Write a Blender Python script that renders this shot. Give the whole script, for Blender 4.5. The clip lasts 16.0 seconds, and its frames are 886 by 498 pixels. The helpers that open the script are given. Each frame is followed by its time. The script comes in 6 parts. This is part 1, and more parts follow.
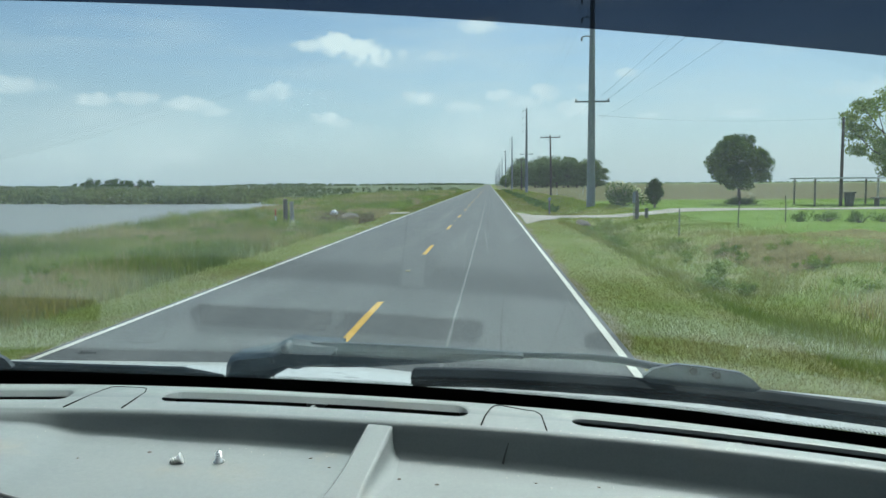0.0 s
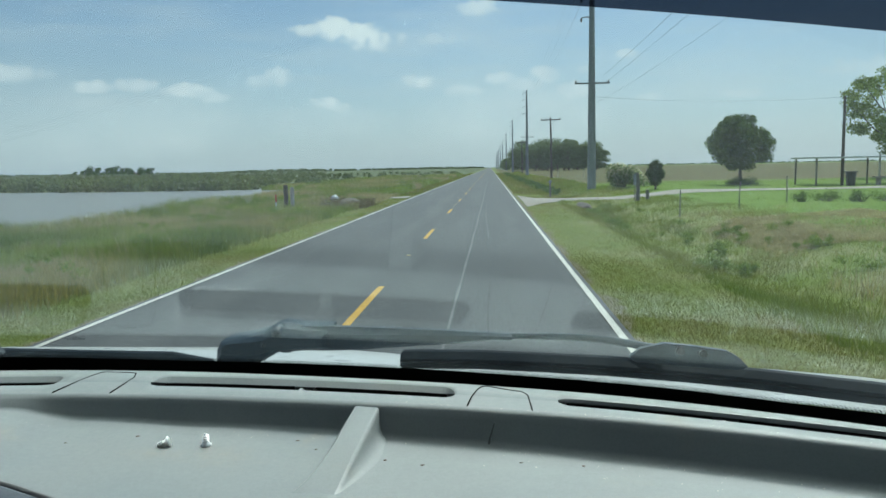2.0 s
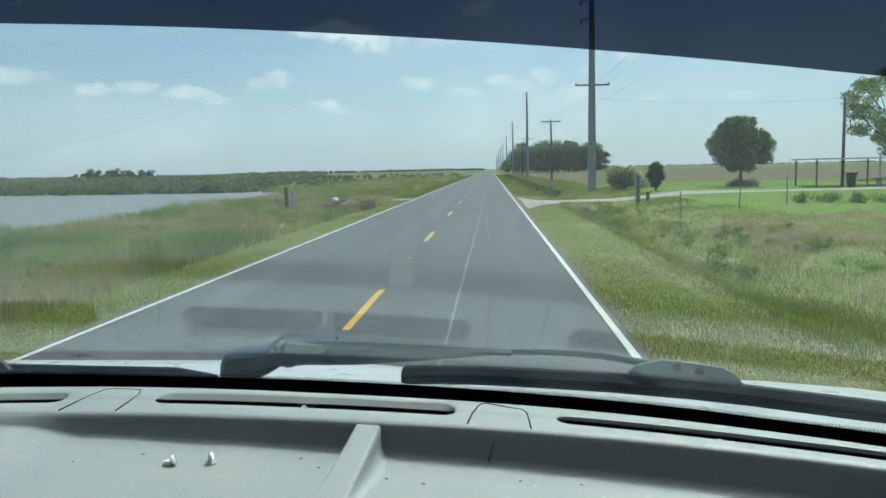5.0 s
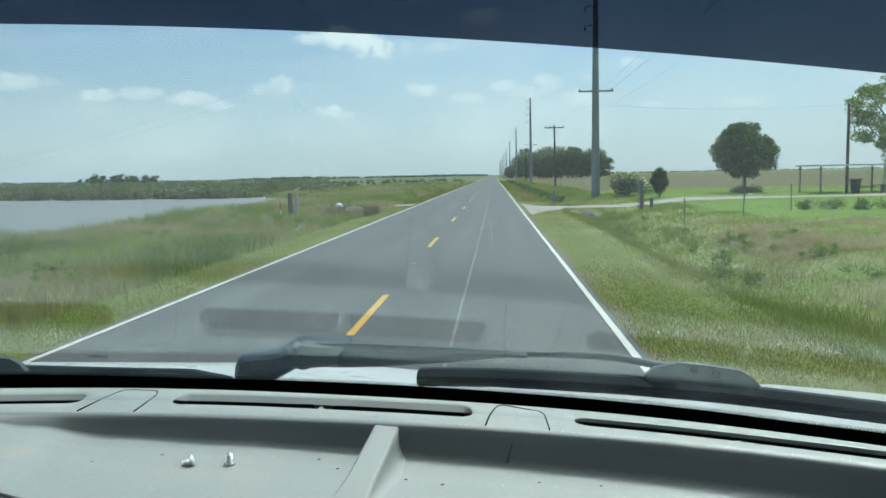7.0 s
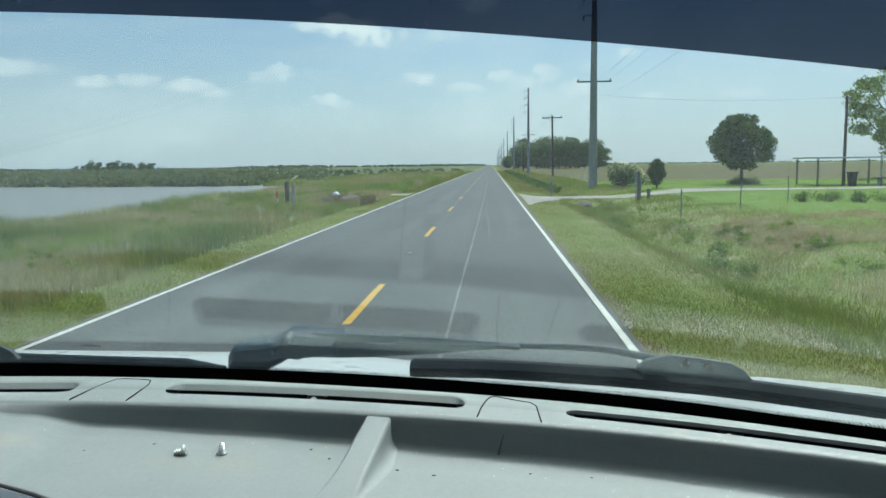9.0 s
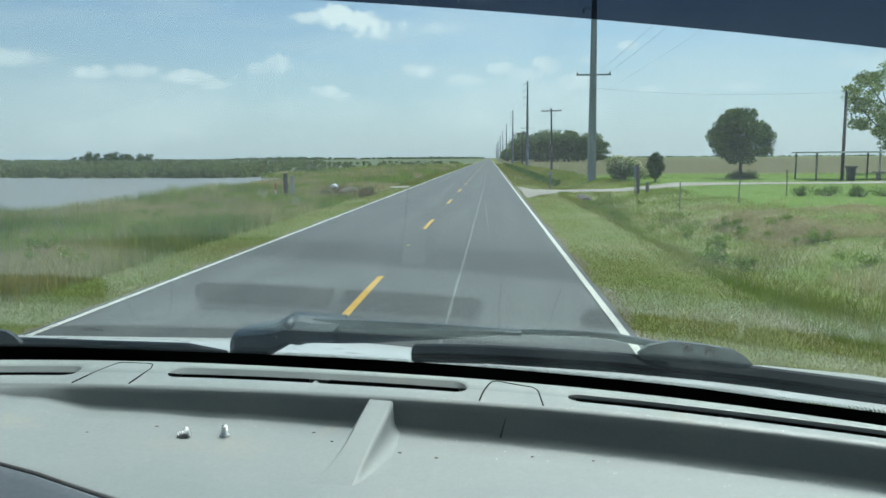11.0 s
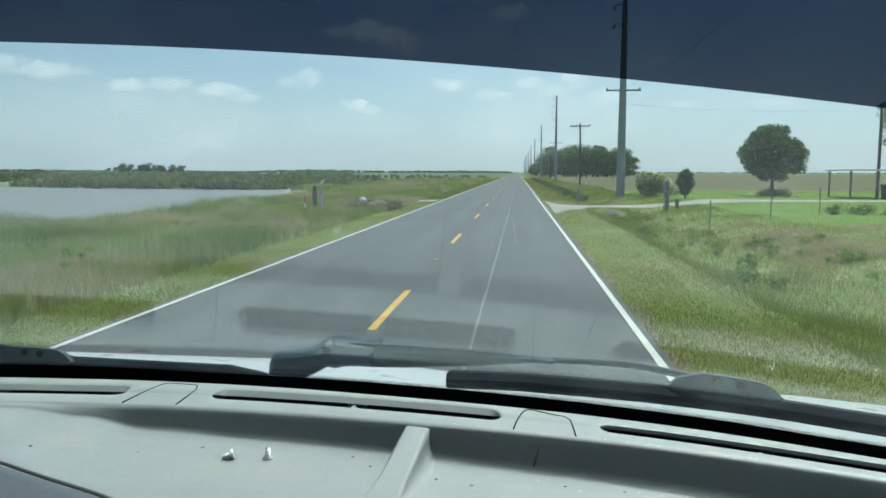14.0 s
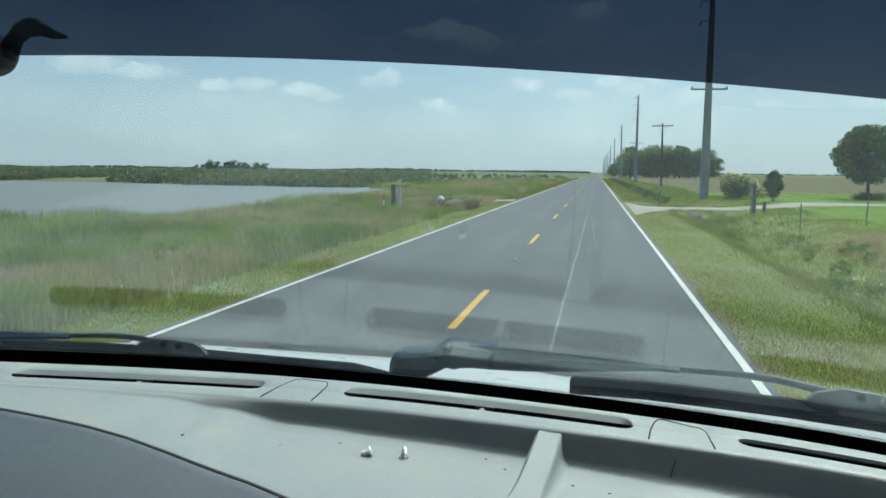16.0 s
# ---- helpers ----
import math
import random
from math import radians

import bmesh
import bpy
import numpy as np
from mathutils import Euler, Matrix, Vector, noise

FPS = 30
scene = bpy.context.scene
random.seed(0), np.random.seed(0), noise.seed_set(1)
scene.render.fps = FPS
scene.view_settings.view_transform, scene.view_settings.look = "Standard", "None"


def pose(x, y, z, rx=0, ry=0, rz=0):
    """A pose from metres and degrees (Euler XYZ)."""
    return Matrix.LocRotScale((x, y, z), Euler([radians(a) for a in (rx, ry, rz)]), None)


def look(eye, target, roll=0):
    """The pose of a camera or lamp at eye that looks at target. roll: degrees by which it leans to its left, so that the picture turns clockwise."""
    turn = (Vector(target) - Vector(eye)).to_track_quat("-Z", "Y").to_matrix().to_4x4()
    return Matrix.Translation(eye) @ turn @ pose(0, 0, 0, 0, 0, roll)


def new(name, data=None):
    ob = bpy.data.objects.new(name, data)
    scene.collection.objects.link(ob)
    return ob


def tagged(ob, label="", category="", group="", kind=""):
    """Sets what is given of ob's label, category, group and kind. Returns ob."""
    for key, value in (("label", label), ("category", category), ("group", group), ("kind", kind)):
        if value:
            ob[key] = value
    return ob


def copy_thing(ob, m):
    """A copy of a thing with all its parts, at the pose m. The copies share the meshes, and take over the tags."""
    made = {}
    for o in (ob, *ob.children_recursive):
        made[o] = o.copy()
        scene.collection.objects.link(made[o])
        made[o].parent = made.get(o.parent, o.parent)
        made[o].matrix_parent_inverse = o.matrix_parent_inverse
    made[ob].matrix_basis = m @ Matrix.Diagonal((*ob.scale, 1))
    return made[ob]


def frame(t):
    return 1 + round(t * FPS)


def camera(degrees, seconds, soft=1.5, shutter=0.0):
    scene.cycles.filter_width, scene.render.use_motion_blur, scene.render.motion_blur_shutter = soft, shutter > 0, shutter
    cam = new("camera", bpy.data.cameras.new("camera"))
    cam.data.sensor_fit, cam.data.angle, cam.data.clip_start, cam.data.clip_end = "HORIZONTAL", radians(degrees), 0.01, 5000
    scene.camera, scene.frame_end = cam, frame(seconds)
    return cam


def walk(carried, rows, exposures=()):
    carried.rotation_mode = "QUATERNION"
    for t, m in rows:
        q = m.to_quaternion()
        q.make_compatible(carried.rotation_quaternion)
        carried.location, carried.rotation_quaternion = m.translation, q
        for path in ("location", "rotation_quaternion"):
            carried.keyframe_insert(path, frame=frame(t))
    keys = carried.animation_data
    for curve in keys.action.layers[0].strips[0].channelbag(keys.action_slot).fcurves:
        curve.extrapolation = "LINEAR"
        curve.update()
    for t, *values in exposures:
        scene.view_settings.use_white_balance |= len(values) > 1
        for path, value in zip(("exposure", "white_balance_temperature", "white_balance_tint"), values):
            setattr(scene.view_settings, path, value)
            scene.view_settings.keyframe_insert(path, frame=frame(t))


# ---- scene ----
from math import cos, sin, tan, atan2, pi, sqrt, exp
import mathutils

EYE = 2.03          # height of the lens over the road
VAN_X, VAN_Y, VAN_TURN = -0.08, 38.0, 0.22      # where the van stands on the road, and its turn from the road's line in degrees
VAN = pose(VAN_X, VAN_Y, 0, 0, 0, VAN_TURN)

# ---- camera: hand-held inside the van ----
cam = camera(60.37, 16.0, soft=1.5)
ROWS = (
    (0.0, -4.866, 0.415, 3.238, -0.003, 0.014, -0.015), (0.5, -5.095, 0.470, 3.262, -0.003, 0.021, -0.020),
    (1.0, -5.379, 0.694, 3.425, -0.005, 0.023, -0.016), (1.5, -5.735, 0.807, 3.449, 0.004, 0.027, -0.033),
    (2.0, -6.064, 1.069, 3.279, 0.015, 0.016, -0.018), (2.5, -6.305, 1.229, 3.164, -0.005, 0.018, -0.037),
    (3.0, -6.354, 1.356, 3.111, 0.018, 0.023, -0.034), (3.5, -6.239, 1.215, 3.082, 0.010, 0.008, -0.010),
    (4.0, -6.134, 1.131, 3.267, 0.012, 0.009, -0.002), (6.5, -5.567, 1.250, 3.322, 0.019, -0.004, 0.011),
    (7.0, -5.489, 1.100, 3.559, 0.0, 0.0, 0.0), (7.5, -5.559, 0.853, 3.783, -0.018, -0.011, -0.017),
    (8.0, -5.839, 0.832, 3.867, -0.010, -0.005, -0.006), (8.5, -6.080, 0.851, 3.714, 0.003, 0.0, -0.011),
    (9.0, -6.274, 0.667, 3.364, 0.004, 0.001, 0.002), (9.5, -6.491, 0.581, 3.175, 0.005, 0.004, -0.004),
    (10.0, -6.795, 0.473, 3.129, -0.006, 0.0, -0.004), (12.5, -6.818, 0.404, 3.736, 0.008, -0.002, -0.023),
    (13.0, -6.461, 0.417, 4.040, 0.007, 0.001, -0.028), (13.5, -6.103, 0.101, 4.513, -0.012, -0.015, -0.009),
    (14.0, -5.782, -0.155, 5.359, -0.011, -0.029, 0.017), (14.5, -5.619, -0.458, 6.495, -0.037, -0.028, -0.004),
    (15.0, -5.558, -0.622, 7.739, -0.067, -0.042, 0.011), (15.5, -5.629, -0.583, 9.189, -0.084, -0.033, -0.003),
    (16.0, -5.881, -0.660, 11.109, -0.079, -0.048, 0.025),
)
walk(cam, [(t, VAN @ pose(x, y, EYE + z, 90 + pitch, roll, yaw)) for t, pitch, roll, yaw, x, y, z in ROWS],
     exposures=[(0.0, 0.24, 5850, -2), (2.0, 0.1, 5850, -2), (3.0, 0.12, 5850, -2), (3.5, 0.15, 5850, -2), (4.0, 0.26, 5850, -2), (6.5, 0.24, 5850, -2), (7.0, 0.31, 5850, -2), (8.0, 0.27, 5850, -2), (8.5, 0.19, 5850, -2), (9.0, 0.27, 5850, -2), (9.5, 0.17, 5850, -2), (10.0, 0.26, 5850, -2), (12.5, 0.13, 5850, -2), (13.0, 0.08, 5850, -2), (14.0, 0.3, 5850, -2), (14.5, 0.26, 5850, -2), (16.0, 0.27, 5850, -2)])

# ---- world: hazy summer sky with small fair-weather clouds ----
SUN_AZ, SUN_EL = 26.0, 57.5      # degrees right of the road's heading, degrees up

world = bpy.data.worlds.new("sky")
scene.world = world
world.use_nodes = True


class Nodes:
    """A short hand for node trees."""

    def __init__(self, tree, keep=False):
        self.tree = tree
        if not keep:
            tree.nodes.clear()

    def add(self, kind, **put):
        n = self.tree.nodes.new(kind)
        for key, value in put.items():
            if key == "operation":
                n.operation = value
            elif key == "blend":
                n.data_type, n.blend_type = "RGBA", value
            elif key == "float_mix":
                n.data_type = "FLOAT"
        return n

    def wire(self, value, socket):
        if hasattr(value, "links"):
            self.tree.links.new(value, socket)
        elif isinstance(value, (tuple, list)):
            size = len(socket.default_value)
            socket.default_value = (tuple(value) + (1.0,))[:size] if len(value) < size else tuple(value)[:size]
        else:
            socket.default_value = value

    def math(self, op, a, b=0.0, c=0.0, clamp=False):
        n = self.add("ShaderNodeMath", operation=op)
        n.use_clamp = clamp
        for i, v in enumerate((a, b, c)):
            self.wire(v, n.inputs[i])
        return n.outputs[0]

    def step(self, value, lo, hi):
        n = self.add("ShaderNodeMapRange")
        n.interpolation_type = "SMOOTHSTEP"
        for i, v in enumerate((value, lo, hi, 0.0, 1.0)):
            self.wire(v, n.inputs[i])
        return n.outputs[0]

    def mix(self, fac, a, b, blend="MIX"):
        n = self.add("ShaderNodeMix", blend=blend)
        self.wire(fac, n.inputs[0])
        self.wire(a, n.inputs[6])
        self.wire(b, n.inputs[7])
        return n.outputs[2]

    def noise(self, scale, detail=4.0, rough=0.55, vector=None):
        n = self.add("ShaderNodeTexNoise")
        n.inputs["Scale"].default_value = scale
        n.inputs["Detail"].default_value = detail
        n.inputs["Roughness"].default_value = rough
        if vector is not None:
            self.tree.links.new(vector, n.inputs["Vector"])
        return n.outputs["Fac"]

    def stretch(self, vector, scale):
        n = self.add("ShaderNodeMapping")
        self.tree.links.new(vector, n.inputs["Vector"])
        n.inputs["Scale"].default_value = scale
        return n.outputs[0]


def build_sky():
    k = Nodes(world.node_tree)
    out = k.add("ShaderNodeOutputWorld")
    sky = k.add("ShaderNodeTexSky")
    sky.sky_type, sky.sun_disc = "NISHITA", False
    sky.sun_elevation, sky.sun_rotation = radians(SUN_EL), radians(SUN_AZ)
    sky.air_density, sky.dust_density, sky.ozone_density = 1.0, 0.9, 2.0
    way = k.add("ShaderNodeTexCoord").outputs["Generated"]
    xyz = k.add("ShaderNodeSeparateXYZ")
    k.tree.links.new(way, xyz.inputs[0])
    az = k.math("MULTIPLY", k.math("ARCTAN2", xyz.outputs[0], xyz.outputs[1]), 180 / pi)
    el = k.math("MULTIPLY", k.math("ARCSINE", xyz.outputs[2]), 180 / pi)
    warp = k.math("SUBTRACT", k.math("ADD", k.math("MULTIPLY", k.noise(34.0, 6.0, 0.62, k.stretch(way, (1.0, 1.0, 1.4))), 0.5), k.math("MULTIPLY", k.noise(95.0, 6.0, 0.66, way), 0.5)), 0.5)
    # azimuth, elevation, half width, half height, thickness
    puffs = ((-13.1, 9.95, 1.3, 0.42, 0.85), (-11.2, 10.15, 1.5, 0.85, 1.0), (-9.4, 9.65, 1.7, 0.95, 1.0), (-8.2, 9.25, 1.2, 0.75, 0.95), (-6.4, 9.45, 0.5, 0.45, 0.55),
             (-15.5, 6.75, 1.0, 0.7, 0.62), (-16.6, 6.35, 0.9, 0.5, 0.4), (-12.1, 4.85, 1.0, 0.5, 0.8), (-10.7, 4.45, 1.0, 0.36, 0.55),
             (-5.8, 6.5, 0.6, 0.5, 0.75), (-4.7, 6.25, 1.0, 0.55, 0.75), (-1.9, 5.6, 1.6, 0.45, 0.55), (0.8, 6.45, 1.1, 0.5, 0.7), (4.0, 6.55, 1.0, 0.7, 0.8),
             (2.6, 5.95, 1.7, 0.5, 0.55), (6.3, 5.35, 1.4, 0.6, 0.72), (9.9, 7.85, 0.75, 0.35, 0.6), (6.9, 6.9, 0.55, 0.3, 0.45), (11.5, 4.75, 1.0, 0.3, 0.35),
             (17.7, 4.7, 1.8, 0.42, 0.55), (-0.6, 11.4, 1.5, 0.7, 0.7), (-3.6, 9.35, 1.9, 0.35, 0.32), (-27.6, 5.8, 1.4, 0.5, 0.75), (-25.1, 5.95, 1.6, 0.5, 0.75),
             (-21.8, 5.7, 1.9, 0.5, 0.8), (-19.9, 5.25, 1.1, 0.4, 0.5), (-32.6, 6.55, 2.2, 0.6, 0.65), (-36.5, 6.8, 3.0, 0.7, 0.6), (27.0, 6.0, 4.0, 0.7, 0.4),
             (-45.0, 6.5, 5.0, 1.0, 0.7), (7.5, 13.2, 2.4, 0.7, 0.5), (-6.0, 14.0, 3.0, 0.7, 0.4))
    cover = None
    for a, e, w, h, thick in puffs:
        da = k.math("DIVIDE", k.math("SUBTRACT", az, a), w)
        de = k.math("DIVIDE", k.math("SUBTRACT", el, e), h)
        r2 = k.math("ADD", k.math("ADD", k.math("MULTIPLY", da, da), k.math("MULTIPLY", de, de)), k.math("MULTIPLY", warp, 6.0))
        soft = k.math("MINIMUM", k.math("MAXIMUM", k.math("MULTIPLY_ADD", de, 0.45, 0.0), -0.7), 0.5)      # firm crowns, melting undersides
        m = k.math("MULTIPLY", k.step(r2, 1.4, soft), thick)
        cover = m if cover is None else k.math("MAXIMUM", cover, m)
    # thin haze hanging under the cloud banks
    for a, e, w, h, thick in ((-27.0, 3.3, 10.0, 2.6, 0.30), (1.5, 3.6, 8.0, 2.4, 0.30), (-12.0, 3.6, 6.0, 1.2, 0.18)):
        da = k.math("DIVIDE", k.math("SUBTRACT", az, a), w)
        de = k.math("DIVIDE", k.math("SUBTRACT", el, e), h)
        r2 = k.math("ADD", k.math("ADD", k.math("MULTIPLY", da, da), k.math("MULTIPLY", de, de)), k.math("MULTIPLY", warp, 1.5))
        cover = k.math("MAXIMUM", cover, k.math("MULTIPLY", k.step(r2, 1.2, 0.1), thick))
    veil = k.math("MULTIPLY", k.step(k.noise(4.5, 6.0, 0.6, k.stretch(way, (1.0, 1.0, 6.0))), 0.42, 0.75), 0.34)
    haze = k.math("MULTIPLY", k.step(el, 16.0, -2.0), 0.75)
    tone = k.mix(haze, sky.outputs[0], (5.55, 6.42, 7.32))
    tone = k.mix(veil, tone, (7.0, 7.4, 7.6))
    shade = k.mix(k.step(k.noise(18.0, 4.0, 0.6, way), 0.3, 0.7), (7.0, 7.55, 7.95), (8.7, 8.95, 9.0))
    tone = k.mix(cover, tone, shade)
    back = k.add("ShaderNodeBackground")
    k.wire(tone, back.inputs[0])
    back.inputs[1].default_value = 0.085
    k.tree.links.new(back.outputs[0], out.inputs[0])


build_sky()
sun_data = bpy.data.lights.new("sun", "SUN")
sun_data.energy, sun_data.angle, sun_data.color = 3.6, radians(0.6), (1.0, 0.95, 0.86)
sun = new("sun", sun_data)
sun_way = Vector((sin(radians(SUN_AZ)) * cos(radians(SUN_EL)), cos(radians(SUN_AZ)) * cos(radians(SUN_EL)), sin(radians(SUN_EL))))
sun.matrix_world = look(sun_way * 200, (0, 0, 0))


# ---- materials ----
def material(name, colour, rough=0.6, metal=0.0, dark=None, scale=8.0, amount=0.5, fine=60.0, fine_amount=0.15, bump=0.2, bump_scale=80.0,
             bump_far=0.004, spots=None, island=0.0, per_object=0.0, coat=0.0, stretch=(1, 1, 1), specular=0.5, rough_vary=0.1):
    """A surface with two scales of colour change, uneven gloss and fine relief."""
    m = bpy.data.materials.new(name)
    m.use_nodes = True
    k = Nodes(m.node_tree)
    out = k.add("ShaderNodeOutputMaterial")
    b = k.add("ShaderNodeBsdfPrincipled")
    k.tree.links.new(b.outputs[0], out.inputs[0])
    at = k.stretch(k.add("ShaderNodeNewGeometry").outputs["Position"], stretch)
    dark = dark or tuple(c * 0.7 for c in colour)
    tone = k.mix(k.math("MULTIPLY", k.step(k.noise(scale, 5.0, 0.6, at), 0.35, 0.68), amount), colour, dark)
    fine_mask = k.math("MULTIPLY", k.step(k.noise(fine, 3.0, 0.6, at), 0.4, 0.65), fine_amount)
    tone = k.mix(fine_mask, tone, tuple(c * 0.45 for c in colour))
    if spots:
        spot_colour, spot_scale, spot_lo, spot_hi = spots
        tone = k.mix(k.step(k.noise(spot_scale, 6.0, 0.65, at), spot_lo, spot_hi), tone, spot_colour)
    if island or per_object:
        if island:
            r = k.add("ShaderNodeNewGeometry").outputs["Random Per Island"]
        else:
            r = k.add("ShaderNodeObjectInfo").outputs["Random"]
        span = island or per_object
        v = k.math("ADD", k.math("MULTIPLY", r, 2 * span), 1.0 - span)
        grey = k.add("ShaderNodeCombineXYZ")
        for i in range(3):
            k.wire(v, grey.inputs[i])
        tone = k.mix(1.0, tone, grey.outputs[0], "MULTIPLY")
    k.wire(tone, b.inputs["Base Color"])
    k.wire(k.math("ADD", k.math("MULTIPLY", k.math("SUBTRACT", k.noise(fine * 0.4, 3.0, 0.5, at), 0.5), 2 * rough_vary), rough), b.inputs["Roughness"])
    b.inputs["Metallic"].default_value = metal
    b.inputs["Coat Weight"].default_value = coat
    b.inputs["Specular IOR Level"].default_value = specular
    if bump:
        n = k.add("ShaderNodeBump")
        n.inputs["Strength"].default_value, n.inputs["Distance"].default_value = bump, bump_far
        k.wire(k.noise(bump_scale, 4.0, 0.6, at), n.inputs["Height"])
        k.tree.links.new(n.outputs[0], b.inputs["Normal"])
    return m


def foliage(name, colour, dark, dry=None, dry_amount=0.0, scale=0.8, island=0.35):
    """Leaves and blades: a diffuse leaf that lets some light through."""
    m = bpy.data.materials.new(name)
    m.use_nodes = True
    k = Nodes(m.node_tree)
    out = k.add("ShaderNodeOutputMaterial")
    geo = k.add("ShaderNodeNewGeometry")
    at = geo.outputs["Position"]
    tone = k.mix(k.step(k.noise(scale, 4.0, 0.6, at), 0.36, 0.64), colour, dark)
    if dry:
        tone = k.mix(k.math("MULTIPLY", k.step(k.noise(scale * 0.35, 5.0, 0.65, at), 0.42, 0.62), dry_amount), tone, dry)
    r = geo.outputs["Random Per Island"]
    v = k.math("ADD", k.math("MULTIPLY", r, 2 * island), 1.0 - island)
    grey = k.add("ShaderNodeCombineXYZ")
    for i in range(3):
        k.wire(v, grey.inputs[i])
    tone = k.mix(1.0, tone, grey.outputs[0], "MULTIPLY")
    d, s, tr = k.add("ShaderNodeBsdfDiffuse"), k.add("ShaderNodeMixShader"), k.add("ShaderNodeBsdfTranslucent")
    k.wire(tone, d.inputs[0])
    k.wire(k.mix(1.0, tone, (1.0, 1.0, 0.5), "MULTIPLY"), tr.inputs[0])
    s.inputs[0].default_value = 0.42
    k.tree.links.new(d.outputs[0], s.inputs[1])
    k.tree.links.new(tr.outputs[0], s.inputs[2])
    k.tree.links.new(s.outputs[0], out.inputs[0])
    return m


def plain(name, colour, rough=0.5, metal=0.0):
    return material(name, colour, rough, metal, amount=0.25, fine_amount=0.08, bump=0.05)


M_PLASTIC = material("dash_plastic", (0.110, 0.121, 0.124), 0.52, specular=0.18, dark=(0.092, 0.107, 0.115), scale=5.0, amount=0.7, fine=420.0, fine_amount=0.12,
                     bump=0.12, bump_scale=900.0, bump_far=0.0008, spots=((0.124, 0.121, 0.110), 7.0, 0.55, 0.78), rough_vary=0.08)
M_HOOD_DASH = material("binnacle_plastic", (0.027, 0.033, 0.043), 0.5, scale=6.0, amount=0.3, fine=400.0, fine_amount=0.1, bump=0.12, bump_scale=900.0, bump_far=0.0008)
# near-black: painted shade of openings and gaps, and the rivets' own black
M_BLACK = material("black_shade_and_rivet", (0.003, 0.003, 0.003), 0.95, specular=0.02, bump=0)
M_RUBBER = material("wiper_rubber", (0.018, 0.02, 0.022), 0.6, scale=30.0, amount=0.4, fine_amount=0.3, spots=((0.09, 0.09, 0.085), 60.0, 0.62, 0.75))
M_BLADE = material("blade_rubber", (0.004, 0.011, 0.017), 0.55, scale=25.0, amount=0.4, fine=200.0, fine_amount=0.2, bump=0.25, bump_scale=60.0, stretch=(0.12, 1, 1), rough_vary=0.12, specular=0.14)
M_WIPER = material("wiper_metal", (0.012, 0.030, 0.046), 0.5, 0.0, scale=20.0, amount=0.5, spots=((0.10, 0.115, 0.125), 40.0, 0.62, 0.78))
M_PAINT = material("white_paint", (0.78, 0.78, 0.76), 0.3, coat=0.4, scale=3.0, amount=0.12, fine_amount=0.08, spots=((0.45, 0.42, 0.36), 14.0, 0.7, 0.8), bump=0.02)
M_STEEL = plain("bright_steel", (0.78, 0.78, 0.77), 0.36, 1.0)
M_LINER = plain("roof_lining", (0.11, 0.115, 0.125), 0.95)
M_FRIT = material("black_frit", (0.004, 0.004, 0.004), 0.8, specular=0.05, bump=0)
M_PLATE = material("wiper_plate", (0.04, 0.058, 0.07), 0.6, scale=40.0, amount=0.4)


def glass_material():
    """Clear glass with a thin dusty road film that catches the sun; its even bluish share stands in for veiling glare.
    """
    m = bpy.data.materials.new("windshield_glass")
    m.use_nodes = True
    k = Nodes(m.node_tree)
    out = k.add("ShaderNodeOutputMaterial")
    g, dust_glare, s = k.add("ShaderNodeBsdfGlass"), k.add("ShaderNodeBsdfTranslucent"), k.add("ShaderNodeMixShader")
    g.inputs["Color"].default_value = (0.955, 0.985, 0.975, 1)
    g.inputs["IOR"].default_value, g.inputs["Roughness"].default_value = 1.52, 0.0
    # bluish scatter: the pane's veiling glare put into this colour
    dust_glare.inputs[0].default_value = (0.64, 0.74, 0.77, 1)
    at = k.add("ShaderNodeNewGeometry").outputs["Position"]
    smear = k.step(k.noise(6.0, 4.0, 0.6, k.stretch(at, (2.0, 1.0, 0.35))), 0.3, 0.75)
    speck = k.step(k.noise(150.0, 2.0, 0.5, at), 0.70, 0.78)
    amount = k.math("ADD", k.math("MULTIPLY", smear, 0.008), k.math("ADD", k.math("MULTIPLY", speck, 0.03), 0.0045))
    k.wire(amount, s.inputs[0])
    k.tree.links.new(g.outputs[0], s.inputs[1])
    k.tree.links.new(dust_glare.outputs[0], s.inputs[2])
    k.tree.links.new(s.outputs[0], out.inputs[0])
    return m


def film_material():
    """Dark blue sun film: it lets a twentieth of the light through."""
    m = bpy.data.materials.new("sun_film")
    m.use_nodes = True
    k = Nodes(m.node_tree)
    out = k.add("ShaderNodeOutputMaterial")
    t, g, s = k.add("ShaderNodeBsdfTransparent"), k.add("ShaderNodeBsdfPrincipled"), k.add("ShaderNodeMixShader")
    at = k.add("ShaderNodeNewGeometry").outputs["Position"]
    k.wire(k.mix(k.step(k.noise(5.0, 3.0, 0.5, at), 0.3, 0.7), (0.115, 0.13, 0.165), (0.085, 0.10, 0.14)), t.inputs[0])
    g.inputs["Base Color"].default_value = (0.012, 0.018, 0.035, 1)
    g.inputs["Roughness"].default_value = 0.35
    s.inputs[0].default_value = 0.35
    k.tree.links.new(t.outputs[0], s.inputs[1])
    k.tree.links.new(g.outputs[0], s.inputs[2])
    k.tree.links.new(s.outputs[0], out.inputs[0])
    return m




def smear_material():
    """A thin dried smear that dims what lies behind it."""
    m = bpy.data.materials.new("dried_smear")
    m.use_nodes = True
    k = Nodes(m.node_tree)
    out, t = k.add("ShaderNodeOutputMaterial"), k.add("ShaderNodeBsdfTransparent")
    t.inputs[0].default_value = (0.80, 0.82, 0.84, 1)
    k.tree.links.new(t.outputs[0], out.inputs[0])
    return m


